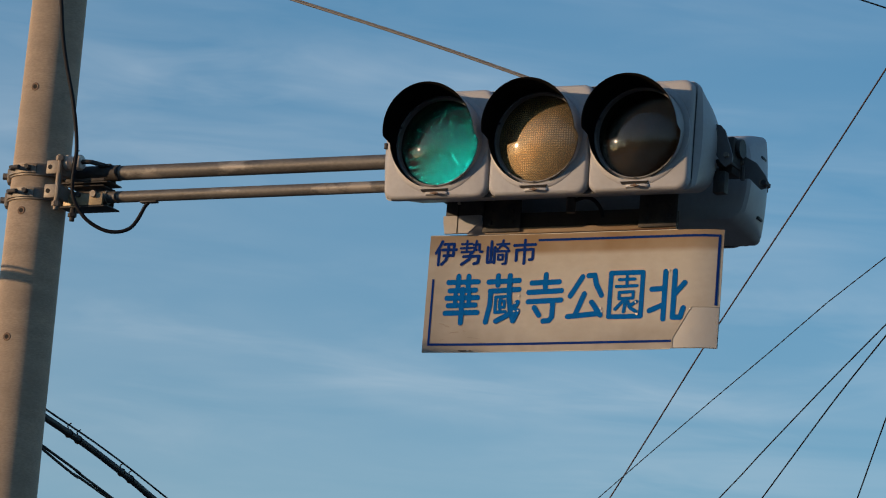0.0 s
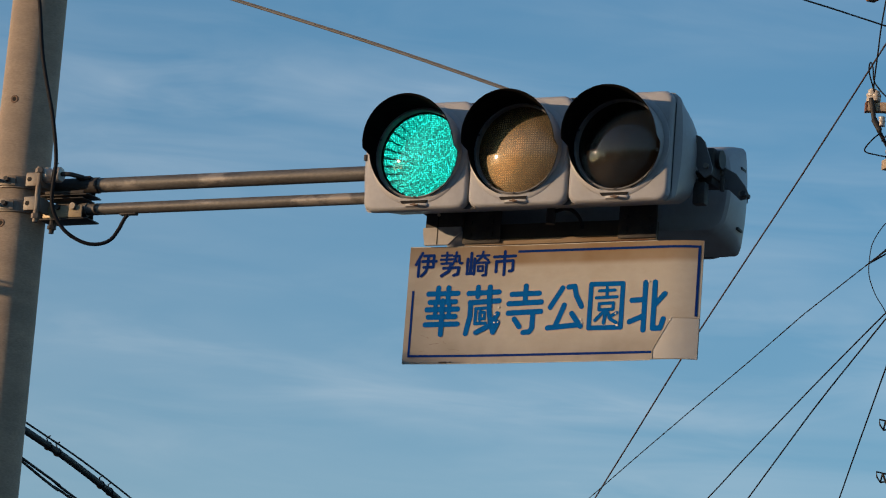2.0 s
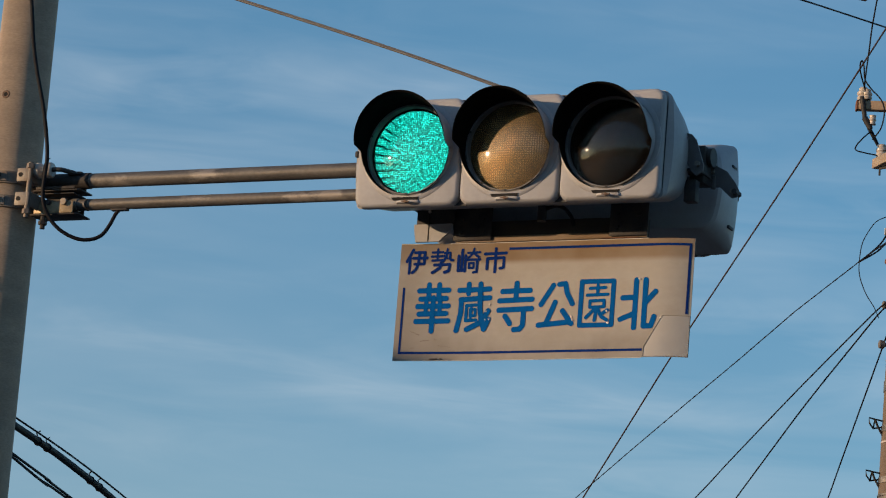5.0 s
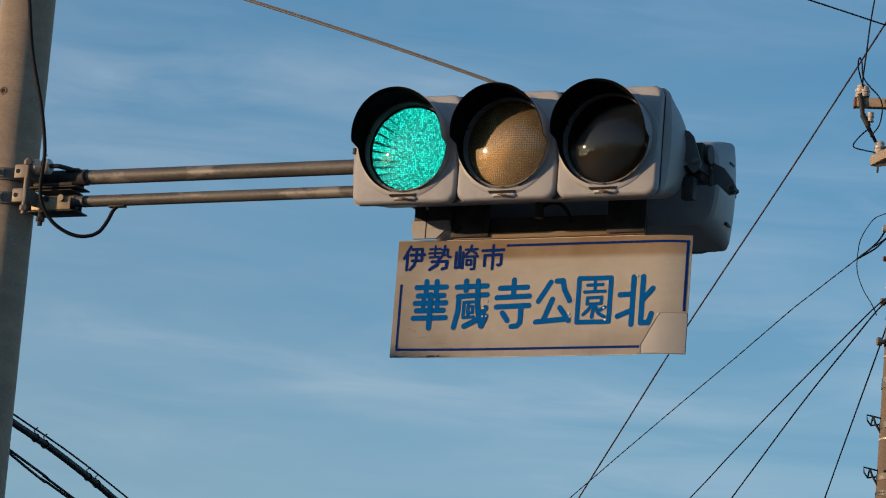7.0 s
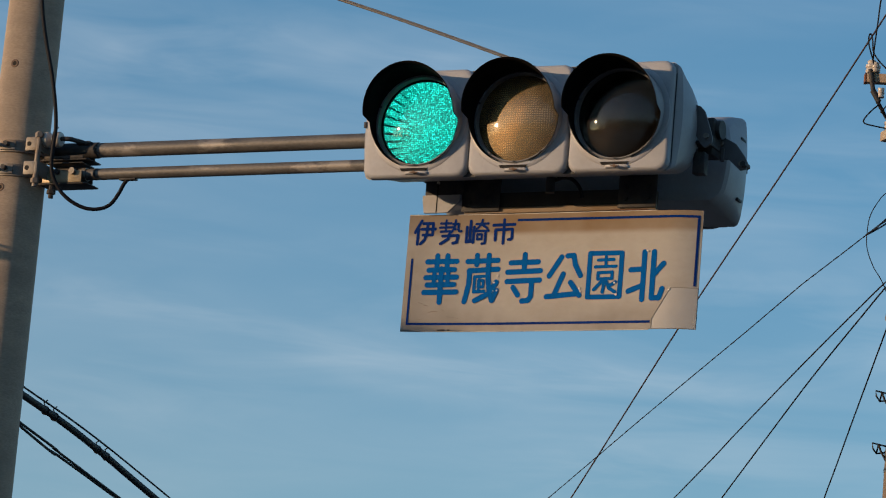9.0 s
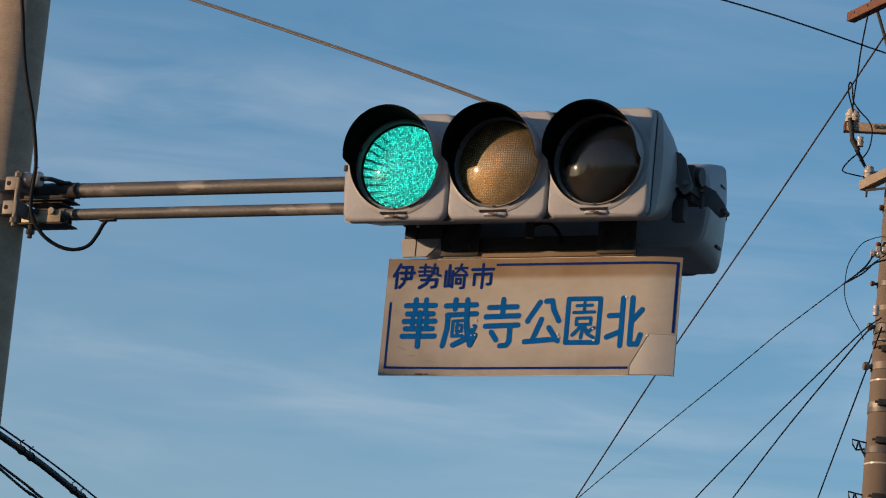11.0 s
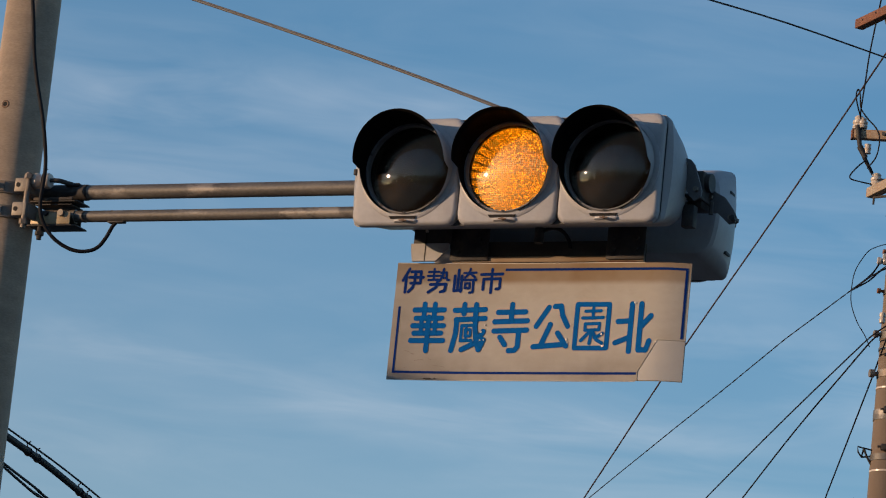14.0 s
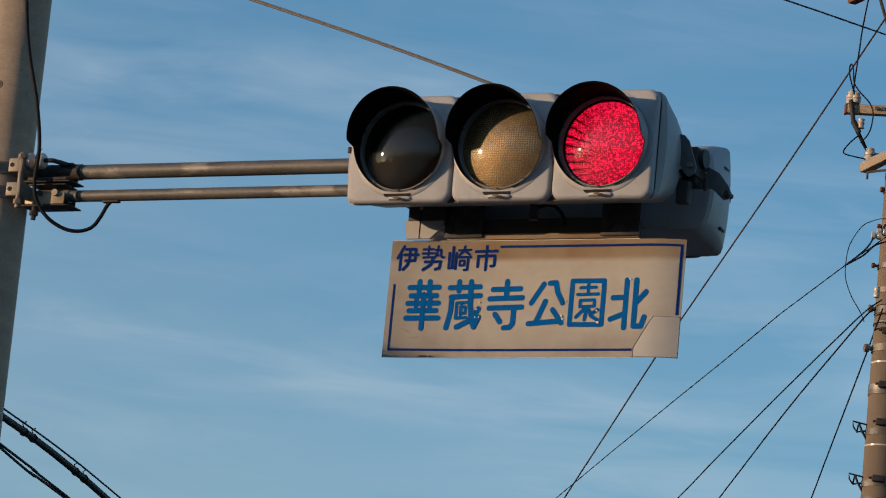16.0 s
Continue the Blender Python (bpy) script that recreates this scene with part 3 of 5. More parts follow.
def case_back(bm):
    """The deep half of a signal: a chamfer behind the door, ends that bulge at mid height, a nearly flat back."""
    mid, half = (Z0 + Z1) / 2, (Z1 - Z0) / 2
    rings = []
    for y, grow, bulge, low, high, r in ((0.034, 0.002, 0.000, 0.004, 0.001, 0.022), (0.050, 0.006, 0.018, 0.008, 0.004, 0.024), (0.10, -0.006, 0.040, 0.022, 0.012, 0.04),
                                         (0.165, -0.018, 0.048, 0.034, 0.030, 0.045), (0.225, -0.032, 0.050, 0.044, 0.055, 0.045), (0.238, -0.042, 0.048, 0.050, 0.066, 0.045), (0.243, -0.056, 0.046, 0.062, 0.08, 0.045)):
        x0, x1 = X_EDGES[0] - grow, X_EDGES[3] + grow
        ring = []
        flat = rounded(x0, x1, Z0 + low, Z1 - high, r)
        for (xa, za), (xb, zb) in zip(flat, flat[1:] + flat[:1]):       # long upright edges are divided, so that the bulge is round
            n = 12 if abs(zb - za) > 0.08 else 1
            ring += [(xa + (xb - xa) * k / n, za + (zb - za) * k / n) for k in range(n)]
        for i, (x, z) in enumerate(ring):
            out = bulge * max(0.0, 1 - ((z - mid) / half) ** 2)
            ring[i] = bm.verts.new((x + (out if x > (x0 + x1) / 2 else -out), FRONT_Y + y, z))
        rings.append(ring)
    for a, b in zip(rings, rings[1:]):
        for k in range(len(a)):
            bm.faces.new((a[k], a[(k + 1) % len(a)], b[(k + 1) % len(a)], b[k]))
    bm.faces.new(rings[0]), bm.faces.new(rings[-1][::-1])
    bmesh.ops.recalc_face_normals(bm, faces=bm.faces)
    return bm


def diode_field(bm, radius, seed, cells):
    """A round board on which fanned rows of diodes stand up to 3 mm proud, each by its own height."""
    grid = {}
    for i in range(cells + 1):
        for k in range(cells + 1):
            x, z = (2 * i / cells - 1) * radius, (2 * k / cells - 1) * radius
            if math.hypot(x, z) <= radius:
                row = math.atan2(z - FAN_Z, x - FAN_X) * SPOKES / (2 * math.pi)
                parted = max(min(1.0, max(0.0, (-0.03 - x) / 0.10)), 0.45 * min(1.0, max(0.0, (-0.07 - z) / 0.07)))
                h = 1 - 0.7 * parted * math.cos(math.pi * row) ** 2
                u, v = x * 0.94 + z * 0.34, z * 0.94 - x * 0.34          # single diodes, in staggered lines
                line = round(v / 0.0088)
                spot = round(u / 0.0098 - 0.5 * (line % 2)) + 0.5 * (line % 2)
                tall = 0.78 + 0.5 * noise.noise(Vector((spot * 1.7 + 31 * seed, 7.3, line * 1.7)))
                d = math.hypot(u - spot * 0.0098, v - line * 0.0088)
                grid[i, k] = bm.verts.new((x, -0.003 * h * max(0.0, min(1.0, tall)) * math.exp(-(d / 0.0038) ** 2), z))
    for (i, k), v in list(grid.items()):
        q = [grid.get((i + a, k + b)) for a, b in ((0, 0), (1, 0), (1, 1), (0, 1))]
        if all(q):
            bm.faces.new(q)
    return bm


def signal_head(base, label, lit):
    """A three-light signal; base: the middle of its foot. Returns the thing and its diode boards."""
    head = site_thing("traffic_signal", base, label, "traffic signal", "signals on the arm")
    B = (2.215, FRONT_Y, Z0)
    boards = []
    for i in range(3):
        x0, x1, cx = X_EDGES[i] + 0.002, X_EDGES[i + 1] - 0.002, LENS_X[i]
        bm = case_front(bmesh.new(), x0, x1, cx, 0.038 if lit else 0.12)
        part("front_case", bm, [HOUSING, BLACK], head, base=B, smooth=12)
        bm = lathe(bmesh.new(), (cx, FRONT_Y, LENS_Z), [(0.1595, 0.0225), (0.1595, 0.002), (0.1610, -0.006), (0.1645, -0.006), (0.1665, -0.0015), (0.1690, -0.0015), (0.1690, -0.0005), (0.1635, -0.0005), (0.1635, 0.0225)], 56, hollow=True)
        part("lens_ring", bm, RING, head, "dark ring round the lens", base=B)
        bm = lathe(bmesh.new(), (cx, FRONT_Y, LENS_Z), [(0.1730, 0.004), (0.1730, -0.0062), (0.178, -0.0058), (0.183, -0.0048), (0.1875, -0.0034), (0.191, -0.0012), (0.1920, 0.004)], 56, hollow=True)
        part("ring_lip", bm, HOUSING, head, base=B)
        m = lathe(bmesh.new(), (0, 0, 0), [(0.0, 0.0), (0.163, 0.0), (0.163, 0.0003), (0.0, 0.0003)], 48)
        plate = part("pierced_plate", m, PIERCED, head, "added dark pierced plate behind the lens")
        plate.location = Vector((cx, FRONT_Y + 0.0236, LENS_Z)) - Vector(B)
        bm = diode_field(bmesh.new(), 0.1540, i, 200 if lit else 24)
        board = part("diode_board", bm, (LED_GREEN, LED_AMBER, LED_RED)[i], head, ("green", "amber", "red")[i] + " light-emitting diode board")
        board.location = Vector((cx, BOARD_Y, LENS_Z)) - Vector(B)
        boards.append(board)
        lens = part("lens", lens_dome(bmesh.new(), 0.1605, 0.0365), AMBER if i == 1 else SMOKED, head, "domed amber lens" if i == 1 else "domed smoked lens")
        lens.matrix_basis = Matrix.Translation(Vector((cx, FRONT_Y + 0.0195, LENS_Z)) - Vector(B))
        hood = part("visor", visor(bmesh.new(), 0.1726, (0.0, 0.012, 0.03)[i]), [HOUSING, LINING], head, "grey hood painted black inside")
        hood.location = Vector((cx, FRONT_Y - 0.002, LENS_Z)) - Vector(B)
    bm = case_back(bmesh.new())
    part("rear_case", bm, HOUSING, head, base=B, smooth=28)
    return head, boards


front_signal, front_boards = signal_head((2.215, FRONT_Y, Z0), "pale grey three-light traffic signal with black-lined hoods", True)
# the second signal hangs behind the first and faces away, turned a little; it is the narrower kind
rear_signal, rear_boards = signal_head((2.215, 0.42, Z0 - 0.08), "pale grey three-light traffic signal facing away", False)
rear_signal.matrix_world = SITE @ pose(2.258, 0.34, 4.996, 0, 0, 184) @ Matrix.Diagonal((0.93, 1, 1.03, 1))


# ---------------------------------------------------------------- place-name sign
SX0, SX1, SZ0, SZ1, SY = 1.685, 2.822, 4.5425, 4.972, -0.022
sign = site_thing("place_name_sign", (2.26, SY, SZ0), "white place-name sign with blue characters under the signals", "sign")
SB = (2.26, SY, SZ0)


def bend(x, z):
    """How far the sheet lies behind its plane: it curls back at the right end and bows forward at the left."""
    return 1.5 * max(0.0, x - (SX1 - 0.125)) ** 2 - 0.09 * max(0.0, 2.16 - x) ** 2


def on_sheet(x, z, lift):
    """A place on the sheet, x being the width as it looks when the sheet is flat."""
    return (x + 0.044 * max(0.0, 2.16 - x) ** 2, SY + bend(x, z) - lift, z)


NX, NZ = 48, 12
bm = bmesh.new()
grid = [[[bm.verts.new(on_sheet(x, z, -o)) for k in range(NZ + 1) for z in (SZ0 + (SZ1 - SZ0) * k / NZ,)] for i in range(NX + 1) for x in (SX0 + (SX1 - SX0) * i / NX,)] for o in (0, 0.003)]
for i in range(NX):
    for k in range(NZ):
        bm.faces.new((grid[0][i][k], grid[0][i + 1][k], grid[0][i + 1][k + 1], grid[0][i][k + 1]))
        bm.faces.new((grid[1][i][k], grid[1][i][k + 1], grid[1][i + 1][k + 1], grid[1][i + 1][k])).material_index = 1
for i in range(NX):
    bm.faces.new((grid[0][i][0], grid[1][i][0], grid[1][i + 1][0], grid[0][i + 1][0]))
    bm.faces.new((grid[0][i][NZ], grid[0][i + 1][NZ], grid[1][i + 1][NZ], grid[1][i][NZ]))
for k in range(NZ):
    bm.faces.new((grid[0][0][k], grid[0][0][k + 1], grid[1][0][k + 1], grid[1][0][k]))
    bm.faces.new((grid[0][NX][k], grid[1][NX][k], grid[1][NX][k + 1], grid[0][NX][k + 1]))
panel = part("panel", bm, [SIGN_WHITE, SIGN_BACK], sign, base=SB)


def strip(name, x0, x1, z0, z1, mat, lift):
    """A flat film on the panel that follows its bend."""
    bm = bmesh.new()
    n = max(1, int((x1 - x0) / 0.03))
    rows = [[bm.verts.new(on_sheet(x0 + (x1 - x0) * i / n, z, lift)) for i in range(n + 1)] for z in (z0, z1)]
    for i in range(n):
        bm.faces.new((rows[0][i], rows[0][i + 1], rows[1][i + 1], rows[1][i]))
    return part(name, bm, mat, sign, base=SB)


def character(x0, x1, z0, z1, mat, width, strokes):
    """A character in round-ended strokes of blue film. Strokes run through points of a square of 100, counted right and down; a number before them: a share of the width."""
    bm = bmesh.new()
    lift = 0.0010
    for stroke in strokes:
        r = width / 2
        if isinstance(stroke[0], float):
            r, stroke = r * stroke[0], stroke[1:]
        pts = [(x0 + r + (x1 - x0 - 2 * r) * u / 100, z1 - r - (z1 - z0 - 2 * r) * v / 100) for u, v in stroke]
        for x, z in pts:
            lift += 0.00003
            bm.faces.new([bm.verts.new(on_sheet(x + r * math.cos(a), z + r * math.sin(a), lift)) for a in (2 * math.pi * k / 18 for k in range(18))])
        for (xa, za), (xb, zb) in zip(pts, pts[1:]):
            lift += 0.00003
            long = math.hypot(xb - xa, zb - za)
            sx, sz = -(zb - za) / long * r, (xb - xa) / long * r
            n = max(1, int(long / 0.03))
            rows = [[bm.verts.new(on_sheet(xa + (xb - xa) * k / n + d * sx, za + (zb - za) * k / n + d * sz, lift)) for d in (-1, 1)] for k in range(n + 1)]
            for a, b in zip(rows, rows[1:]):
                bm.faces.new((a[0], b[0], b[1], a[1]))
    for f in bm.faces:
        f.normal_update()
        if f.normal.y > 0:
            f.normal_flip()
    return part("character", bm, mat, sign, base=SB)


THIN, BOLD = 0.0113, 0.0198
character(1.703, 1.798, 4.859, 4.957, NAVY, THIN, (
    ((32, 0), (4, 50)), ((19, 34), (18, 100)), ((42, 12), (88, 11), (87, 60), (42, 61)), ((34, 36), (100, 35)), ((62, 12), (60, 58), (52, 80), (34, 98))))
character(1.806, 1.902, 4.859, 4.957, NAVY, THIN, (
    (0.8, (3, 13), (50, 12)), (0.8, (27, 0), (27, 46)), (0.8, (0, 30), (52, 29)), (0.8, (4, 47), (48, 45)), (0.8, (58, 16), (84, 15), (84, 38), (90, 46), (99, 46)),
    (0.8, (70, 0), (67, 30), (54, 50)), (0.8, (58, 28), (72, 38)), ((14, 66), (86, 64), (82, 92), (64, 97)), ((47, 52), (40, 78), (6, 99))))
character(1.911, 2.008, 4.859, 4.957, NAVY, THIN, (
    ((2, 28), (2, 92), (34, 89)), ((18, 3), (18, 90)), ((34, 28), (34, 94)), (0.8, (44, 17), (98, 15)), (0.8, (71, 0), (66, 20), (48, 36)), (0.8, (72, 20), (94, 35)),
    (0.85, (42, 46), (100, 45)), (0.85, (88, 46), (88, 97), (74, 99)), (0.8, (52, 60), (72, 60), (72, 80), (52, 80), (52, 60))))
character(2.017, 2.112, 4.859, 4.957, NAVY, THIN, (
    ((0, 22), (100, 20)), ((50, 0), (50, 22)), ((50, 20), (50, 100)), ((12, 42), (90, 40), (90, 80), (84, 84), (74, 84)), ((12, 42), (12, 86))))
character(1.757, 1.904, 4.639, 4.831, BLUE, BOLD, (
    ((4, 13), (96, 12)), ((34, 0), (34, 24)), ((66, 0), (66, 24)), ((10, 31), (90, 30)), ((2, 47), (98, 46)), ((8, 63), (92, 62)), ((0, 79), (100, 78)),
    (0.85, (29, 31), (29, 63)), (0.85, (71, 31), (71, 63)), ((50, 28), (50, 100))))
character(1.917, 2.066, 4.639, 4.831, BLUE, BOLD, (
    ((4, 13), (96, 11)), ((32, 0), (32, 20)), ((68, 0), (68, 20)), ((10, 33), (98, 30)), ((12, 33), (12, 62), (2, 99)),
    (0.62, (32, 46), (58, 45)), (0.62, (30, 46), (30, 77)), (0.62, (30, 77), (60, 76)), (0.55, (42, 54), (56, 54), (56, 67), (42, 67), (42, 54)), (0.5, (44, 46), (44, 76)),
    ((68, 18), (70, 50), (76, 76), (86, 97)), ((96, 58), (76, 82), (34, 97)), ((86, 97), (98, 76))))
character(2.083, 2.230, 4.639, 4.831, BLUE, BOLD, (
    ((8, 17), (92, 16)), ((0, 37), (100, 35)), ((0, 57), (100, 55)), ((50, 0), (50, 36)), ((76, 56), (76, 90), (68, 98), (50, 99)), ((20, 70), (36, 86))))
character(2.241, 2.390, 4.652, 4.829, BLUE, BOLD, (
    ((38, 6), (4, 50)), ((56, 4), (74, 3), (80, 24), (98, 50)), ((46, 46), (22, 95)), ((0, 98), (96, 92)), ((70, 66), (98, 96))))
character(2.401, 2.541, 4.652, 4.829, BLUE, BOLD, (
    (0.9, (0, 0), (100, 0), (100, 100), (0, 100), (0, 0)), (0.6, (28, 17), (74, 16)), (0.6, (20, 32), (82, 31)), (0.6, (51, 10), (51, 32)),
    (0.6, (30, 45), (72, 44), (72, 58), (30, 59), (30, 45)), (0.65, (48, 60), (20, 82)), (0.65, (50, 66), (46, 88)), (0.65, (84, 66), (62, 76)), (0.65, (54, 62), (66, 80), (84, 88))))
character(2.555, 2.703, 4.639, 4.831, BLUE, BOLD, (
    ((42, 0), (42, 100)), ((4, 37), (42, 36)), ((0, 82), (42, 70)), ((70, 0), (70, 97), (92, 97), (100, 78)), ((70, 50), (100, 25))))
strip("border_line", 2.116, 2.813, 4.945, 4.954, NAVY, 0.0012)
strip("border_line", 2.804, 2.813, 4.697, 4.9447, NAVY, 0.0012)
strip("border_line", 1.705, 1.7135, 4.5735, 4.811, NAVY, 0.0012)
strip("border_line", 1.705, 2.656, 4.5645, 4.5732, NAVY, 0.0012)

# the repaired corner: a second sheet, and its pale edge
PATCH = ((2.661, SZ0 + 0.002), (2.661, 4.577), (2.725, 4.691), (SX1 - 0.001, 4.691), (SX1 - 0.001, SZ0 + 0.002))


def flat_patch(name, outline, mat, lift):
    """A sheet on the panel, cut in upright strips so that it follows the bend."""
    bm = bmesh.new()
    f = bm.faces.new([bm.verts.new((x, 0, z)) for x, z in outline])
    bmesh.ops.triangulate(bm, faces=[f])
    for k in range(1, 9):
        bmesh.ops.bisect_plane(bm, geom=bm.verts[:] + bm.edges[:] + bm.faces[:], plane_co=(2.655 + 0.0195 * k, 0, 0), plane_no=(1, 0, 0))
    for v in bm.verts:
        v.co = on_sheet(v.co.x, v.co.z, lift)
    for f in bm.faces:
        f.normal_update()
        if f.normal.y > 0:
            f.normal_flip()
    return part(name, bm, mat, sign, "pale replacement sheet over the corner" if mat is PATCH_WHITE else "", SB)


flat_patch("patch", PATCH, PATCH_WHITE, 0.0016)
for (xa, za), (xb, zb) in (((2.661, SZ0 + 0.002), (2.661, 4.577)), ((2.661, 4.577), (2.725, 4.691)), ((2.725, 4.691), (SX1, 4.691))):
    pts = [(xa + (xb - xa) * k / 6, za + (zb - za) * k / 6) for k in range(7)]
    part("patch_edge", tube(bmesh.new(), [on_sheet(x, z, 0.0022) for x, z in pts], 0.0016, 6), SIGN_WHITE, sign, base=SB)
# hanging plates and their bolts
part("channel", box(bmesh.new(), 1.902, 2.630, -0.0145, 0.04, 4.9745, 5.056, 0.003), BROWN_STEEL, sign, "dark brown channel above the panel", SB)
part("flange", box(bmesh.new(), 1.902, 2.648, -0.026, -0.016, 4.9765, 4.998, 0.001), SIGN_WHITE, sign, "pale flange along the panel's top", SB)
bm = sweep_flat(bmesh.new(), [(1.746, 5.042), (1.747, 5.02), (1.755, 4.9765), (1.848, 4.9765), (1.896, 5.022), (1.896, 5.042)], 0.012)
bmesh.ops.translate(bm, verts=bm.verts, vec=(0, -0.056, 0))
part("end_plate", bm, HOUSING, sign, "pale end plate with a cut corner", SB)
part("end_seam", box(bmesh.new(), 1.803, 1.806, -0.0575, -0.054, 4.9775, 5.085), BLACK, sign, "dark joint", SB)
# dark blocks stand in for the shade on the end plate's upper part
part("end_shade", box(bmesh.new(), 1.752, 1.9015, -0.052, 0.03, 5.0425, 5.135, 0.004), DARK_STEEL, sign, "dark block for the shade above the pale end plate", SB)
part("end_shade_lug", box(bmesh.new(), 1.735, 1.80, -0.050, 0.0, 5.095, 5.13, 0.006), DARK_STEEL, sign, "dark lug of the shade block", SB)
part("rivet", rod(bmesh.new(), (1.8045, -0.0585, 5.088), (1.8045, -0.052, 5.088), 0.0055, seg=10), PORCELAIN, sign, "small white rivet head", SB)
for x0, x1 in ((1.895, 2.045), (2.505, 2.652)):
    hang = part("hanging_plate", box(bmesh.new(), x0, x1, -0.036, -0.031, 4.982, 5.14, 0.0015), DARK_STEEL, sign, "dark steel hanging plate", SB)
    for bx, bz in ((0.03, 5.06), (0.115, 5.06), (0.03, 5.015), (0.115, 5.018), (0.035, 5.10), (0.115, 5.10)):
        part("bolt", rod(bmesh.new(), (x0 + bx, -0.036, bz), (x0 + bx, -0.045, bz), 0.009, seg=6), DARK_STEEL, hang, base=SB)
# edge lip along the top and foot of the sheet
for z in (SZ0 - 0.0012, SZ1 + 0.0012):
    part("edge_lip", tube(bmesh.new(), [on_sheet(SX0 + (SX1 - 0.17 - SX0) * k / 16, z, -0.002) for k in range(17)], 0.0018, 8), SIGN_BACK, sign, "thin metal lip", SB)
part("lip_tab", box(bmesh.new(), 2.475, 2.62, SY - 0.004, SY + 0.006, SZ1 + 0.004, SZ1 + 0.007), RUST, sign, "rusted joint in the top lip", SB)
# scratches near the foot, and a nick in the lower edge
rs = random.Random(11)
for x, z, length, fall in ((1.748, 4.648, 0.020, 0.3), (1.772, 4.638, 0.014, 0.1), (1.79, 4.612, 0.035, -0.1), (1.842, 4.622, 0.012, 0.5), (1.86, 4.597, 0.05, 0.15), (1.752, 4.585, 0.016, -0.3), (1.90, 4.578, 0.03, 0.1)):
    pts = [on_sheet(x + length * k / 5 + rs.uniform(-0.001, 0.001), z + rs.uniform(-0.0015, 0.0015) - fall * length * k / 5, 0.0002) for k in range(6)]
    part("scratch", tube(bmesh.new(), pts, 0.0007, 5, 2), STEEL, sign, "short grey scratch", SB)
for x0, x1 in ((1.838, 1.868), (1.878, 1.886)):
    part("nick", box(bmesh.new(), x0, x1, SY + bend(x0, 0) - 0.0048, SY + bend(x0, 0) - 0.0021, SZ0 + 0.0008, SZ0 + 0.005, 0.0003), BROWN_STEEL, sign, "dark nick in the lower edge", SB)
# worn spots where the blue film has lifted
for x, z in ((2.043, 4.719), (2.056, 4.690), (2.056, 4.745), (2.041, 4.690), (2.378, 4.693), (2.383, 4.681), (2.521, 4.803), (2.518, 4.668), (2.630, 4.824), (2.720, 4.683), (2.389, 4.747), (2.511, 4.711)):
    bm = bmesh.new()
    bmesh.ops.create_icosphere(bm, subdivisions=1, radius=1.0)
    for v in bm.verts:
        n = 0.6 + 0.7 * noise.noise(Vector((v.co.x * 2 + x * 90, v.co.y, v.co.z * 2 + z * 90)))
        v.co = (v.co.x * 0.007 * n, v.co.y * 0.001 - 0.0018, v.co.z * 0.0065 * n)
    bmesh.ops.translate(bm, verts=bm.verts, vec=on_sheet(x, z, 0.0012))
    part("lifted_film", bm, SIGN_BACK, sign, "lifted curl of film", SB)

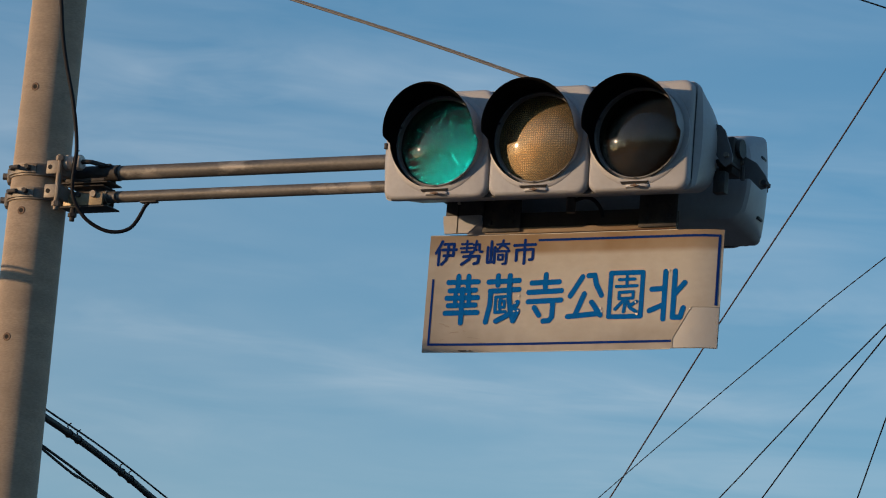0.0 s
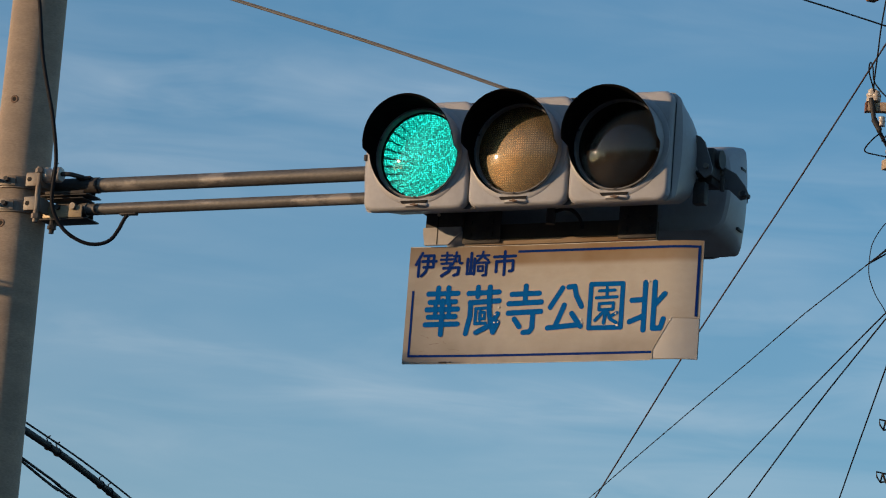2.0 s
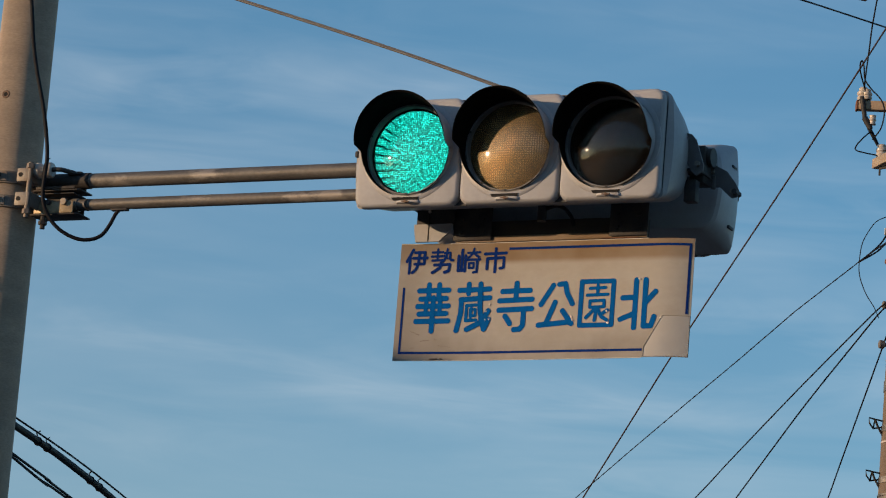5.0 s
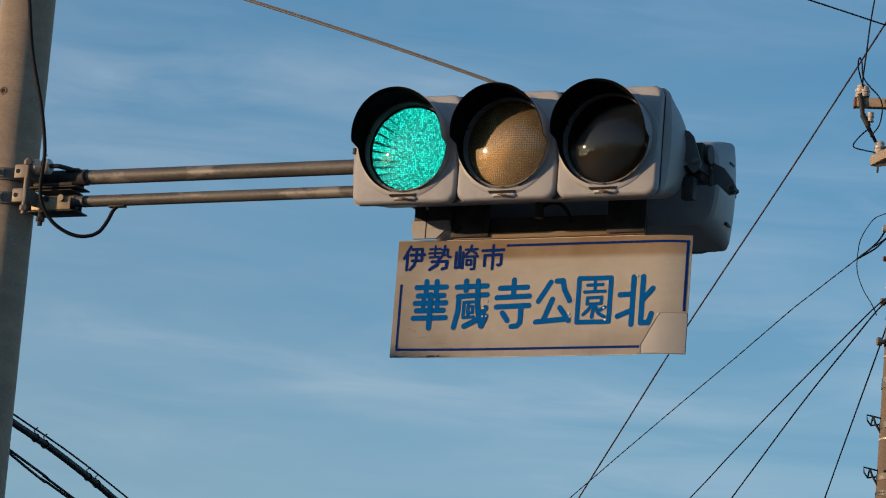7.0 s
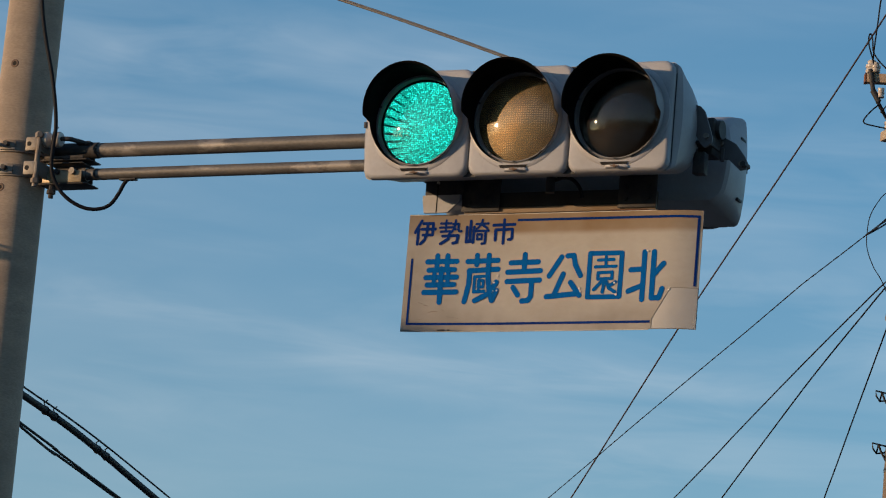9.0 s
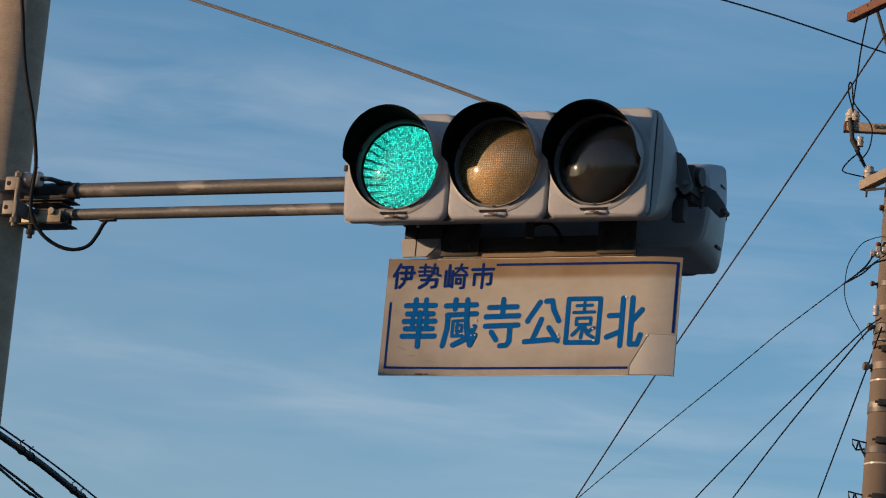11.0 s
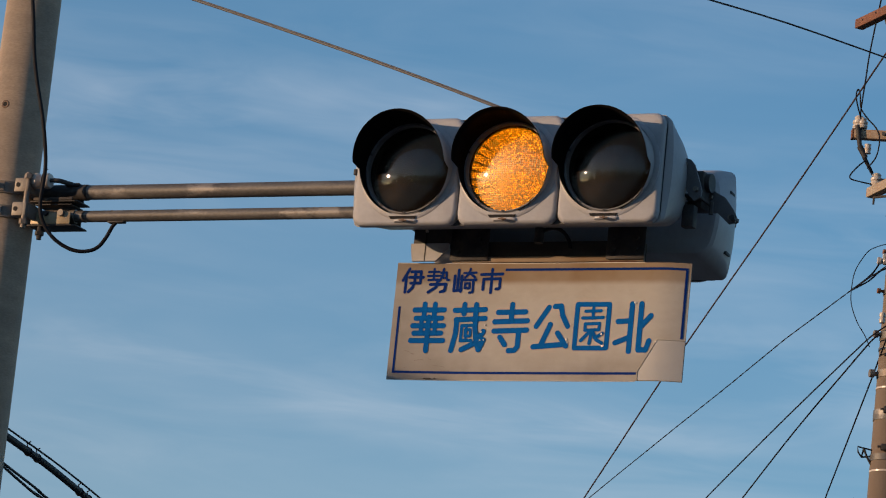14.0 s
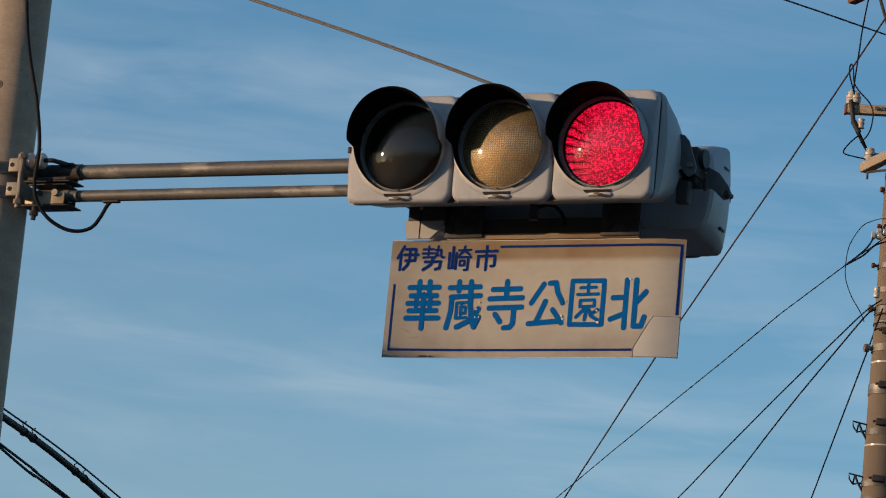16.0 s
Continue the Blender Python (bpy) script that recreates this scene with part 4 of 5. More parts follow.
# ---------------------------------------------------------------- small parts of the signals
FB = (2.215, FRONT_Y, Z0)
for head in (front_signal, rear_signal):
    for i in range(3):
        cx = LENS_X[i]
        # proud black plate standing in for the shade inside the latch recess
        bm = sweep_flat(bmesh.new(), [(cx - 0.058, Z0 + 0.032), (cx - 0.050, Z0 + 0.0225), (cx + 0.044, Z0 + 0.0225), (cx + 0.052, Z0 + 0.032)], 0.010)
        bmesh.ops.translate(bm, verts=bm.verts, vec=(0, FRONT_Y - 0.0066, 0))
        rec = part("latch_shade", bm, BLACK, head, "black plate for the shade in the latch recess", FB)
        bm = loft(bmesh.new(), [(FRONT_Y - 0.009, cx - 0.030, cx + 0.044, Z0 + 0.012, Z0 + 0.0200, 0.003), (FRONT_Y - 0.006, cx - 0.036, cx + 0.050, Z0 + 0.010, Z0 + 0.0205, 0.004), (FRONT_Y + 0.002, cx - 0.040, cx + 0.054, Z0 + 0.008, Z0 + 0.0205, 0.004)])
        part("latch_ledge", bm, HOUSING, head, "moulded ledge under the latch", FB)
        bm = bmesh.new()
        rod(bm, (cx + 0.004, FRONT_Y - 0.008, Z0 + 0.014), (cx + 0.004, FRONT_Y - 0.020, Z0 + 0.014), 0.0055, seg=10)
        rod(bm, (cx - 0.010, FRONT_Y - 0.019, Z0 + 0.014), (cx + 0.020, FRONT_Y - 0.019, Z0 + 0.012), 0.0028, seg=8)
        part("wing_screw", bm, SOCKET, rec, "small brass-toned wing screw", FB)
        for a in (-125, -90, -52, 160, 20):
            p = Vector((cx + 0.1625 * math.cos(radians(a)), FRONT_Y - 0.0055, LENS_Z + 0.1625 * math.sin(radians(a))))
            part("ring_clip", rod(bmesh.new(), p, p - Vector((0, 0.004, 0)), 0.0042, seg=8), DARK_STEEL, head, "small dark lens clip", FB)
    for i in (1, 2):
        part("case_seam", box(bmesh.new(), X_EDGES[i] - 0.0016, X_EDGES[i] + 0.0016, FRONT_Y + 0.016, FRONT_Y + 0.033, Z0 + 0.02, Z1 - 0.02), SEAM, head, "dark gap between two cases", FB)
    bm = loft(bmesh.new(), [(FRONT_Y + 0.0305, X_EDGES[0] + 0.004, X_EDGES[3] + 0.001, Z0 + 0.003, Z1 - 0.003, 0.05), (FRONT_Y + 0.0335, X_EDGES[0] + 0.004, X_EDGES[3] + 0.001, Z0 + 0.003, Z1 - 0.003, 0.05)])
    part("seal", bm, SEAM, head, "dark seal between door and case", FB)
    for z in (Z0 + 0.08, Z1 - 0.10):
        part("side_slot", box(bmesh.new(), X_EDGES[0] - 0.0262, X_EDGES[0] - 0.010, FRONT_Y + 0.085, FRONT_Y + 0.135, z - 0.005, z + 0.005, 0.002), SEAM, head, "dark slot in the case's end", FB)
    part("hinge_pin", rod(bmesh.new(), (X_EDGES[0] - 0.012, FRONT_Y + 0.03, 5.243), (X_EDGES[0] - 0.012, FRONT_Y + 0.03, 5.263), 0.009, seg=12), DARK_STEEL, head, "dark hinge pin", FB)
part("drain_pipe", rod(bmesh.new(), (2.262, -0.085, 5.03), (2.262, -0.085, 5.10), 0.017), SEAM, front_signal, "black cable gland under the case", FB)
part("lead", tube(bmesh.new(), [(2.275, -0.085, 5.075), (2.31, -0.075, 5.088), (2.34, -0.06, 5.080), (2.362, -0.045, 5.05), (2.368, -0.04, 5.02)], 0.007, 8, 6), CABLE, front_signal, "black cable looping between the signals", FB)

# ---------------------------------------------------------------- end bracket between the two signals
arm_part("end_bracket", box(bmesh.new(), 2.80, 2.855, -0.045, 0.04, 5.165, 5.30, 0.006), DARK_STEEL, "dark bracket at the arm's end")
bm = bmesh.new()
sweep_flat(bm, [(-0.012, 0.075), (-0.006, 0.088), (0.012, 0.094), (0.040, 0.086), (0.058, 0.066), (0.082, 0.0), (0.092, -0.03), (0.090, -0.05), (0.066, -0.066), (0.048, -0.05), (0.022, -0.008), (-0.008, 0.044)], 0.008)
bmesh.ops.translate(bm, verts=bm.verts, vec=(2.790, -0.118, 5.235))
arm_part("front_strap", bm, STRAP, "grey strap bolted to the front signal")
bm = bmesh.new()
sweep_flat(bm, [(-0.012, 0.05), (0.0, 0.064), (0.03, 0.066), (0.045, 0.055), (0.085, 0.034), (0.120, -0.012), (0.134, -0.040), (0.128, -0.060), (0.106, -0.064), (0.06, -0.022), (0.0, -0.022)], 0.008)
bmesh.ops.translate(bm, verts=bm.verts, vec=(2.825, 0.040, 5.190))
arm_part("rear_strap", bm, STRAP, "grey strap bolted to the rear signal")
arm_part("bracket_foot", box(bmesh.new(), 2.80, 2.845, -0.085, -0.045, 5.085, 5.165, 0.004), DARK_STEEL)
arm_part("bracket_web", box(bmesh.new(), 2.80, 2.862, -0.109, 0.083, 5.19, 5.20, 0.002), DARK_STEEL)
arm_part("bracket_cap", rod(bmesh.new(), (2.856, 0.0, 5.265), (2.872, 0.0, 5.265), 0.034, seg=24), DARK_STEEL, "dark round end cap")
for x, y, z, d in ((2.812, -0.118, 5.302, -1), (2.862, -0.118, 5.21, -1), (2.938, 0.040, 5.148, -1), (2.855, 0.040, 5.225, -1)):
    arm_part("bolt", rod(bmesh.new(), (x, y, z), (x, y + 0.014 * d, z), 0.010, seg=6), STEEL)
arm_part("clamp_bolt", rod(bmesh.new(), (2.948, 0.02, 5.145), (2.948, 0.07, 5.145), 0.011, seg=6), DARK_STEEL)
arm_part("clamp_bolt", rod(bmesh.new(), (2.885, -0.02, 5.145), (2.885, -0.02, 5.19), 0.009, seg=8), DARK_STEEL)

# ---------------------------------------------------------------- clamps on the mast
def mast_radius(z):
    return 0.1455 - 0.0068 * z


def band(z, height, inner, thick, a0, a1, seg=40):
    """A curved strap round the mast between two bearings (degrees)."""
    bm = bmesh.new()
    rows = []
    for i in range(seg + 1):
        a = radians(a0 + (a1 - a0) * i / seg)
        c, q = math.cos(a), math.sin(a)
        rows.append([bm.verts.new((r * c, r * q, h)) for r, h in ((inner, z - height / 2), (inner + thick, z - height / 2), (inner + thick, z + height / 2), (inner, z + height / 2))])
    for p, n in zip(rows, rows[1:]):
        for k in range(4):
            bm.faces.new((p[k], p[(k + 1) % 4], n[(k + 1) % 4], n[k]))
    bm.faces.new(rows[0]), bm.faces.new(rows[-1][::-1])
    bmesh.ops.recalc_face_normals(bm, faces=bm.faces)
    bmesh.ops.translate(bm, verts=bm.verts, vec=(-0.009, 0, 0))
    return bm


for z in (5.272, 5.178):
    r = mast_radius(z) + 0.0005
    arm_part("clamp_band", band(z, 0.046, r, 0.007, 0, 360, 64), STEEL, "galvanised clamp band")
    arm_part("slotted_strap", band(z + 0.001, 0.034, r + 0.0075, 0.006, 225, 292, 24), STEEL, "slotted strap on the band")
    for a in (178, 205):
        d = Vector((math.cos(radians(a)), math.sin(radians(a)), 0))
        p = d * (r + 0.012) + Vector((0, 0, z - 0.012))
        m = bmesh.new()
        box(m, -0.026, 0.026, -0.012, 0.012, -0.030, 0.030, 0.008)
        bmesh.ops.transform(m, matrix=Matrix.Translation(p) @ Matrix.Rotation(radians(a - 90), 4, "Z"), verts=m.verts)
        ear = arm_part("clamp_ear", m, STEEL, "folded clamp ear")
        m = bmesh.new()
        rod(m, p + d * 0.010, p + d * 0.030, 0.013, seg=6)
        arm_part("bolt", m, STEEL, "", ear)
    for a, back in ((240, 0), (274, 1)):
        d = Vector((math.cos(radians(a)), math.sin(radians(a)), 0))
        t = Vector((-d.y, d.x, 0))
        p = d * (r + 0.016) + Vector((0, 0, z + 0.004))
        arm_part("bolt", rod(bmesh.new(), p - d * 0.004, p + d * 0.018, 0.010, seg=6), DARK_STEEL)
        if not back:
            arm_part("stud", rod(bmesh.new(), p + d * 0.010 - t * 0.012 + Vector((0, 0, 0.006)), p + d * 0.014 + t * 0.062 - Vector((0, 0, 0.004)), 0.0075, seg=10), DARK_STEEL, "dark threaded stud")
    # plate that stands off towards the arm
    arm_part("clamp_plate", box(bmesh.new(), 0.090, 0.152, -0.128, -0.108, z - 0.027, z + 0.027, 0.004), STEEL, "square clamp plate")
    arm_part("bolt_hole", rod(bmesh.new(), (0.107, -0.1275, z), (0.107, -0.1295, z), 0.009, seg=16), BLACK, "dark bolt hole")
    arm_part("clamp_side", box(bmesh.new(), 0.138, 0.152, -0.108, 0.11, z - 0.027, z + 0.027, 0.003), STEEL)
    # channel that carries the pipe
    zb = z - 0.046
    arm_part("channel_floor", box(bmesh.new(), 0.115, 0.325, -0.045, 0.05, zb, zb + 0.006, 0.002), DARK_STEEL, "dark channel floor")
    arm_part("channel_side", box(bmesh.new(), 0.13, 0.30, -0.046, -0.040, zb + 0.0065, zb + (0.052 if z < 5.2 else 0.018), 0.002), PLATED if z < 5.2 else DARK_STEEL, "channel side")
    arm_part("channel_side", box(bmesh.new(), 0.13, 0.30, 0.040, 0.046, zb + 0.0065, zb + 0.052, 0.002), STEEL, "channel side")
    arm_part("pipe_socket", rod(bmesh.new(), (0.155, 0, UPPER if z > 5.2 else LOWER), (0.34 if z > 5.2 else 0.30, 0, UPPER if z > 5.2 else LOWER), 0.031 if z > 5.2 else 0.026, seg=24), DARK_STEEL if z > 5.2 else STEEL, "sleeve round the pipe's end")
arm_part("channel_lid", box(bmesh.new(), 0.14, 0.30, -0.046, 0.046, 5.213, 5.218, 0.002), DARK_STEEL)
arm_part("bolt", rod(bmesh.new(), (0.263, -0.046, 5.180), (0.263, -0.060, 5.180), 0.013, seg=16), STEEL, "domed bolt head")
arm_part("bolt", rod(bmesh.new(), (0.195, -0.046, 5.180), (0.195, -0.058, 5.180), 0.011, seg=6), DARK_STEEL)
arm_part("link_rod", rod(bmesh.new(), (0.143, -0.118, 5.105), (0.143, -0.118, 5.32), 0.0105, seg=14), STEEL, "upright threaded rod")
for z in (5.128, 5.306):
    arm_part("nut", rod(bmesh.new(), (0.143, -0.118, z - 0.009), (0.143, -0.118, z + 0.009), 0.017, seg=6), STEEL)
arm_part("through_bolt", rod(bmesh.new(), (0.166, -0.03, 5.082), (0.166, -0.03, 5.135), 0.010, seg=8), DARK_STEEL)
arm_part("nut", rod(bmesh.new(), (0.166, -0.03, 5.098), (0.166, -0.03, 5.112), 0.017, seg=6), DARK_STEEL)
arm_part("saddle", box(bmesh.new(), 0.255, 0.315, -0.034, 0.034, 5.290, 5.303, 0.005), DARK_STEEL, "dark pipe saddle")

spool = site_thing("spool_insulator", (0.185, -0.085, 5.296), "white porcelain spool insulator carrying the black cable", "insulator")
SPB = (0.185, -0.085, 5.296)
bm = lathe(bmesh.new(), (0.185, -0.085, 5.296), [(0.010, -0.036), (0.026, -0.036), (0.030, -0.030), (0.030, -0.016), (0.024, -0.010), (0.017, -0.004), (0.017, 0.006),
                                                 (0.024, 0.012), (0.030, 0.016), (0.030, 0.030), (0.026, 0.036), (0.010, 0.036)], 32, "X")
part("spool", bm, PORCELAIN, spool, base=SPB)
part("spindle", tube(bmesh.new(), [(0.13, -0.085, 5.296), (0.24, -0.085, 5.298), (0.265, -0.06, 5.298), (0.285, -0.03, 5.296)], 0.009, 8, 4), DARK_STEEL, spool, "dark bent spindle", SPB)
part("tie_wire", tube(bmesh.new(), [(0.195, -0.112, 5.27), (0.200, -0.118, 5.30), (0.205, -0.112, 5.33), (0.212, -0.10, 5.338)], 0.0022, 6, 4), CABLE, spool, "thin tie wire", SPB)

CAB = (0.22, -0.13, 5.3)
cable_pts = [(0.035, -0.135, 6.30), (0.062, -0.136, 6.06), (0.086, -0.137, 5.93), (0.110, -0.138, 5.79), (0.138, -0.138, 5.677), (0.180, -0.138, 5.541),
             (0.207, -0.137, 5.428), (0.221, -0.136, 5.334), (0.219, -0.136, 5.261), (0.217, -0.135, 5.206), (0.222, -0.13, 5.155), (0.240, -0.115, 5.108),
             (0.272, -0.095, 5.067), (0.312, -0.07, 5.041), (0.351, -0.05, 5.030), (0.390, -0.03, 5.035), (0.422, -0.015, 5.055), (0.445, -0.005, 5.095), (0.463, 0.0, 5.137), (0.480, 0.0, 5.156)]
feed = site_thing("feed_cable", CAB, "black signal cable sagging from the mast into the arm", "cable")
part("sheath", tube(bmesh.new(), cable_pts, 0.0074, 12, 6), CABLE, feed, base=CAB)
part("clip", box(bmesh.new(), 0.445, 0.515, -0.012, 0.012, 5.150, 5.1575, 0.002), DARK_STEEL, feed, "small clip on the pipe", CAB)

stay = site_thing("stay_wire", (1.5, 0.0, 5.76), "galvanised stay strand from the mast's top to the arm's end", "stay wire")
part("strand", tube(bmesh.new(), [(0.10, 0, 6.2300), (0.54, 0.0, 6.0797), (0.99, 0, 5.9295), (1.556, 0, 5.7341), (2.096, 0, 5.5341), (2.60, 0, 5.3384), (2.87, 0, 5.2455)], 0.0050, 8, 8), STAY, stay, base=(1.5, 0, 5.76))
part("strand", tube(bmesh.new(), [(0.10, 0, 6.2365), (0.54, 0.006, 6.0857), (0.99, 0.006, 5.9355), (1.556, 0.006, 5.7401), (2.096, 0.006, 5.5401), (2.60, 0.006, 5.3444), (2.87, 0.006, 5.2515)], 0.0042, 8, 8), STAY, stay, base=(1.5, 0, 5.76))


# ---------------------------------------------------------------- cables in the distance
def cable(name, pts, r, mat, label, smooth=4, category="cable", seg=8):
    bm = tube(bmesh.new(), pts, r, seg, smooth)
    return single(name, bm, mat, label, category, pts[len(pts) // 2])


def twisted(name, pts, r, pitch, mat, label):
    """Two wires laid round each other."""
    mid = pts[len(pts) // 2]
    ob = new(name)
    ob.location = mid
    tagged(ob, label, "cable")
    path = []
    for a, b in zip(pts, pts[1:]):
        a, b = Vector(a), Vector(b)
        n = max(2, int((b - a).length / (pitch / 10)))
        path += [a.lerp(b, k / n) for k in range(n)]
    path.append(Vector(pts[-1]))
    for ph in (0, math.pi):
        run, q = 0.0, []
        for i, p in enumerate(path):
            run += (p - path[i - 1]).length if i else 0
            a = 2 * math.pi * run / pitch + ph
            q.append(p + Vector((math.cos(a) * r * 0.6, 0, math.sin(a) * r * 0.6)))
        part("strand", tube(bmesh.new(), q, r * 1.2, 6), mat, ob, base=mid)
    return ob


guy = cable("guy_strand", [(4.62, 35.87, 13.45), (4.239, 37.5, 12.898), (3.671, 39.938, 12.079), (3.166, 42.11, 11.387), (2.81, 43.638, 10.889), (2.483, 45.043, 10.387), (2.26, 46.0, 10.05), (1.814, 47.914, 9.376), (-1.3, 61.3, 4.7)],
            0.0085, GUY, "brown strand running down from the pole top", 3)
twisted("service_drop", [(4.40, 36.1, 10.66), (4.067, 37.0, 10.511), (3.672, 38.792, 10.405), (3.304, 40.465, 10.256), (2.902, 42.287, 10.108), (2.466, 44.266, 9.94), (2.304, 45.0, 9.874), (1.819, 47.203, 9.676), (-1.0, 60, 8.6)],
        0.0036, 0.42, WIRE, "black twisted service wires leading off the pole")
cable("service_wire", [(4.50, 37.6, 10.36), (4.386, 37.9, 10.302), (4.244, 38.868, 10.236), (3.941, 40.941, 10.077), (3.607, 43.219, 9.880), (3.493, 44.0, 9.810), (3.15, 46.344, 9.60), (1.2, 59.5, 8.5)], 0.0075, WIRE, "black service wire leading off the pole", 3)
cable("service_wire", [(4.42, 37.6, 10.26), (4.365, 37.9, 10.223), (4.274, 39.065, 10.168), (4.167, 40.44, 10.104), (4.053, 41.901, 10.02), (3.89, 44.0, 9.870), (3.563, 48.197, 9.56), (2.6, 60, 8.6)], 0.008, WIRE, "black service wire leading off the pole", 3)
cable("service_wire", [(4.50, 37.5, 10.25), (4.495, 37.9, 10.152), (4.502, 38.617, 10.035), (4.525, 40.791, 9.733), (4.537, 42.0, 9.563), (4.562, 44.417, 9.224), (4.7, 58, 7.4)], 0.0075, WIRE, "black service wire leading down from the pole", 3)
cable("line_wire", [(-1.36, 24.86, 9.96), (1.562, 31.643, 11.594), (2.147, 33.0, 11.924), (3.121, 35.262, 12.475), (4.301, 38.0, 13.093), (4.655, 38.822, 13.279)], 0.008, WIRE, "dark overhead line wire", 3)

# the bundle that passes behind the mast
bundle_pts = [(-4.6, 5.0, 4.60), (-3.45, 11.0, 4.815), (-2.75, 15.0, 5.019), (-2.096, 18.794, 5.152), (-1.888, 20.0, 5.192), (-1.749, 20.804, 5.217), (-1.597, 21.682, 5.225), (-1.456, 22.5, 5.221), (-1.032, 24.954, 5.220), (0.2, 32, 5.245)]
TB = (-1.888, 20.0, 5.218)
bundle = new("telephone_cable")
bundle.location = TB
tagged(bundle, "thick black telephone cable lashed to a thin messenger wire", "cable")
part("sheath", tube(bmesh.new(), bundle_pts, 0.0185, 12, 5), CABLE, bundle, base=TB)
mess_pts = [(-4.62, 5.0, 4.64), (-3.47, 11.0, 4.852), (-2.77, 15.0, 5.056), (-2.11, 18.8, 5.203), (-1.898, 20.0, 5.238), (-1.682, 21.106, 5.259), (-1.43, 22.5, 5.266), (-0.85, 26.0, 5.29), (0.2, 32, 5.32)]
part("messenger", tube(bmesh.new(), mess_pts, 0.0052, 8, 5), CABLE, bundle, "thin messenger wire above the cable", TB)
for (x, y, z), up in (((-1.815, 20.42, 5.205), 0.043), ((-1.782, 20.61, 5.211), 0.042), ((-1.62, 21.55, 5.224), 0.040), ((-1.585, 21.75, 5.225), 0.040), ((-1.30, 23.4, 5.220), 0.052), ((-1.27, 23.6, 5.220), 0.052)):
    bm = lathe(bmesh.new(), (0, 0, 0), [(0.018, -0.006), (0.023, -0.006), (0.023, 0.006), (0.018, 0.006)], 16)
    bmesh.ops.translate(bm, verts=bm.verts, vec=(x, y, z))
    tube(bm, [(x, y, z + 0.014), (x - 0.012, y + 0.02, z + up), (x + 0.008, y - 0.012, z + up + 0.008)], 0.0035, 6)
    part("lashing_clip", bm, CABLE, bundle, "bent lashing clip", TB)
# two thin wires that leave the mast
for lift, side in ((0.0, 0.0), (-0.012, -0.006)):
    cable("lead_wire", [(-1.50, 15.30, 4.262 + lift), (-1.457, 15.40, 4.241 + lift), (-1.355 + side, 15.95, 4.243 + lift * 1.6), (-1.255 + side, 16.55, 4.247 + lift * 0.6), (-0.2, 22.4, 4.28)], 0.0056, CABLE, "thin black wire leaving the mast", 4)

# ---------------------------------------------------------------- the utility pole beyond
PX, PY = 4.648, 38.0
pole = new("utility_pole")
pole.location = (PX, PY, 0)
tagged(pole, "tall brown-grey concrete utility pole with banded fittings", "utility pole")
PB = (PX, PY, 0)


def pole_radius(z):
    return 0.228 - 0.0067 * z


def pole_part(name, bm, mats, label="", parent=None):
    return part(name, bm, mats, parent or pole, label, PB)


pole_part("shaft", lathe(bmesh.new(), PB, [(0.232, -0.8), (0.228, 0.0), (pole_radius(7), 7.0), (pole_radius(10), 10.0), (pole_radius(14.3), 14.3), (0.10, 14.33), (0.0, 14.33)], 48, "Z"), OLD_CONCRETE)


def collar(z, height, mat, name="band", thick=0.008, label=""):
    r = pole_radius(z)
    return pole_part(name, lathe(bmesh.new(), (PX, PY, z), [(r - 0.004, -height / 2), (r + thick, -height / 2), (r + thick, height / 2), (r - 0.004, height / 2)], 40, "Z"), mat, label)


def knob(z, out, r, mat, a=190):
    """A bolt boss standing off the pole."""
    d = Vector((math.cos(radians(a)), math.sin(radians(a)), 0))
    p = Vector((PX, PY, z)) + d * pole_radius(z)
    bm = bmesh.new()
    rod(bm, p - d * 0.01, p + d * out, r * 0.55, seg=12)
    rod(bm, p + d * (out - r * 0.7), p + d * (out + r * 0.5), r, seg=16)
    bmesh.ops.bevel(bm, geom=[e for e in bm.edges if e.calc_face_angle(0) > 1], offset=0.004, segments=2, affect="EDGES")
    return pole_part("bolt_boss", bm, mat, "round bolt boss")


for z, h, m in ((11.155, 0.05, STEEL), (10.77, 0.05, GALVANISED), (10.53, 0.05, STEEL), (10.34, 0.07, GALVANISED), (10.21, 0.03, STEEL), (9.97, 0.07, STEEL),
                (9.57, 0.10, GALVANISED), (9.16, 0.06, GALVANISED), (8.665, 0.06, GALVANISED), (11.52, 0.05, STEEL)):
    collar(z, h, m, label="grey steel pole band")
for z in (9.83, 9.03):
    collar(z, 0.016, PORCELAIN, "marking_ring", 0.004, "narrow bright ring")
collar(8.51, 0.045, GALVANISED, "punched_strap", 0.005, "punched steel strap")
for k in range(12):
    a = radians(175 + k * 8)
    d = Vector((math.cos(a), math.sin(a), 0))
    p = Vector((PX, PY, 8.51)) + d * (pole_radius(8.51) + 0.0045)
    pole_part("punch_hole", rod(bmesh.new(), p, p + d * 0.0015, 0.007, seg=8), BLACK)
for z, o, r in ((10.77, 0.06, 0.026), (10.35, 0.055, 0.036), (9.965, 0.065, 0.040), (11.155, 0.035, 0.026), (11.52, 0.03, 0.028)):
    knob(z, o, r, RUST if z > 10.5 else STEEL)
for z in (10.12, 9.60, 9.24, 8.70):
    bm = bmesh.new()
    box(bm, PX - 0.10, PX + 0.02, PY - pole_radius(z) - 0.05, PY - pole_radius(z) + 0.01, z - 0.03, z + 0.03, 0.008)
    rod(bm, (PX - 0.13, PY - pole_radius(z) - 0.02, z), (PX - 0.02, PY - pole_radius(z) - 0.03, z + 0.01), 0.012, seg=8)
    pole_part("bolt_block", bm, DARK_STEEL, "dark bolted clamp block")
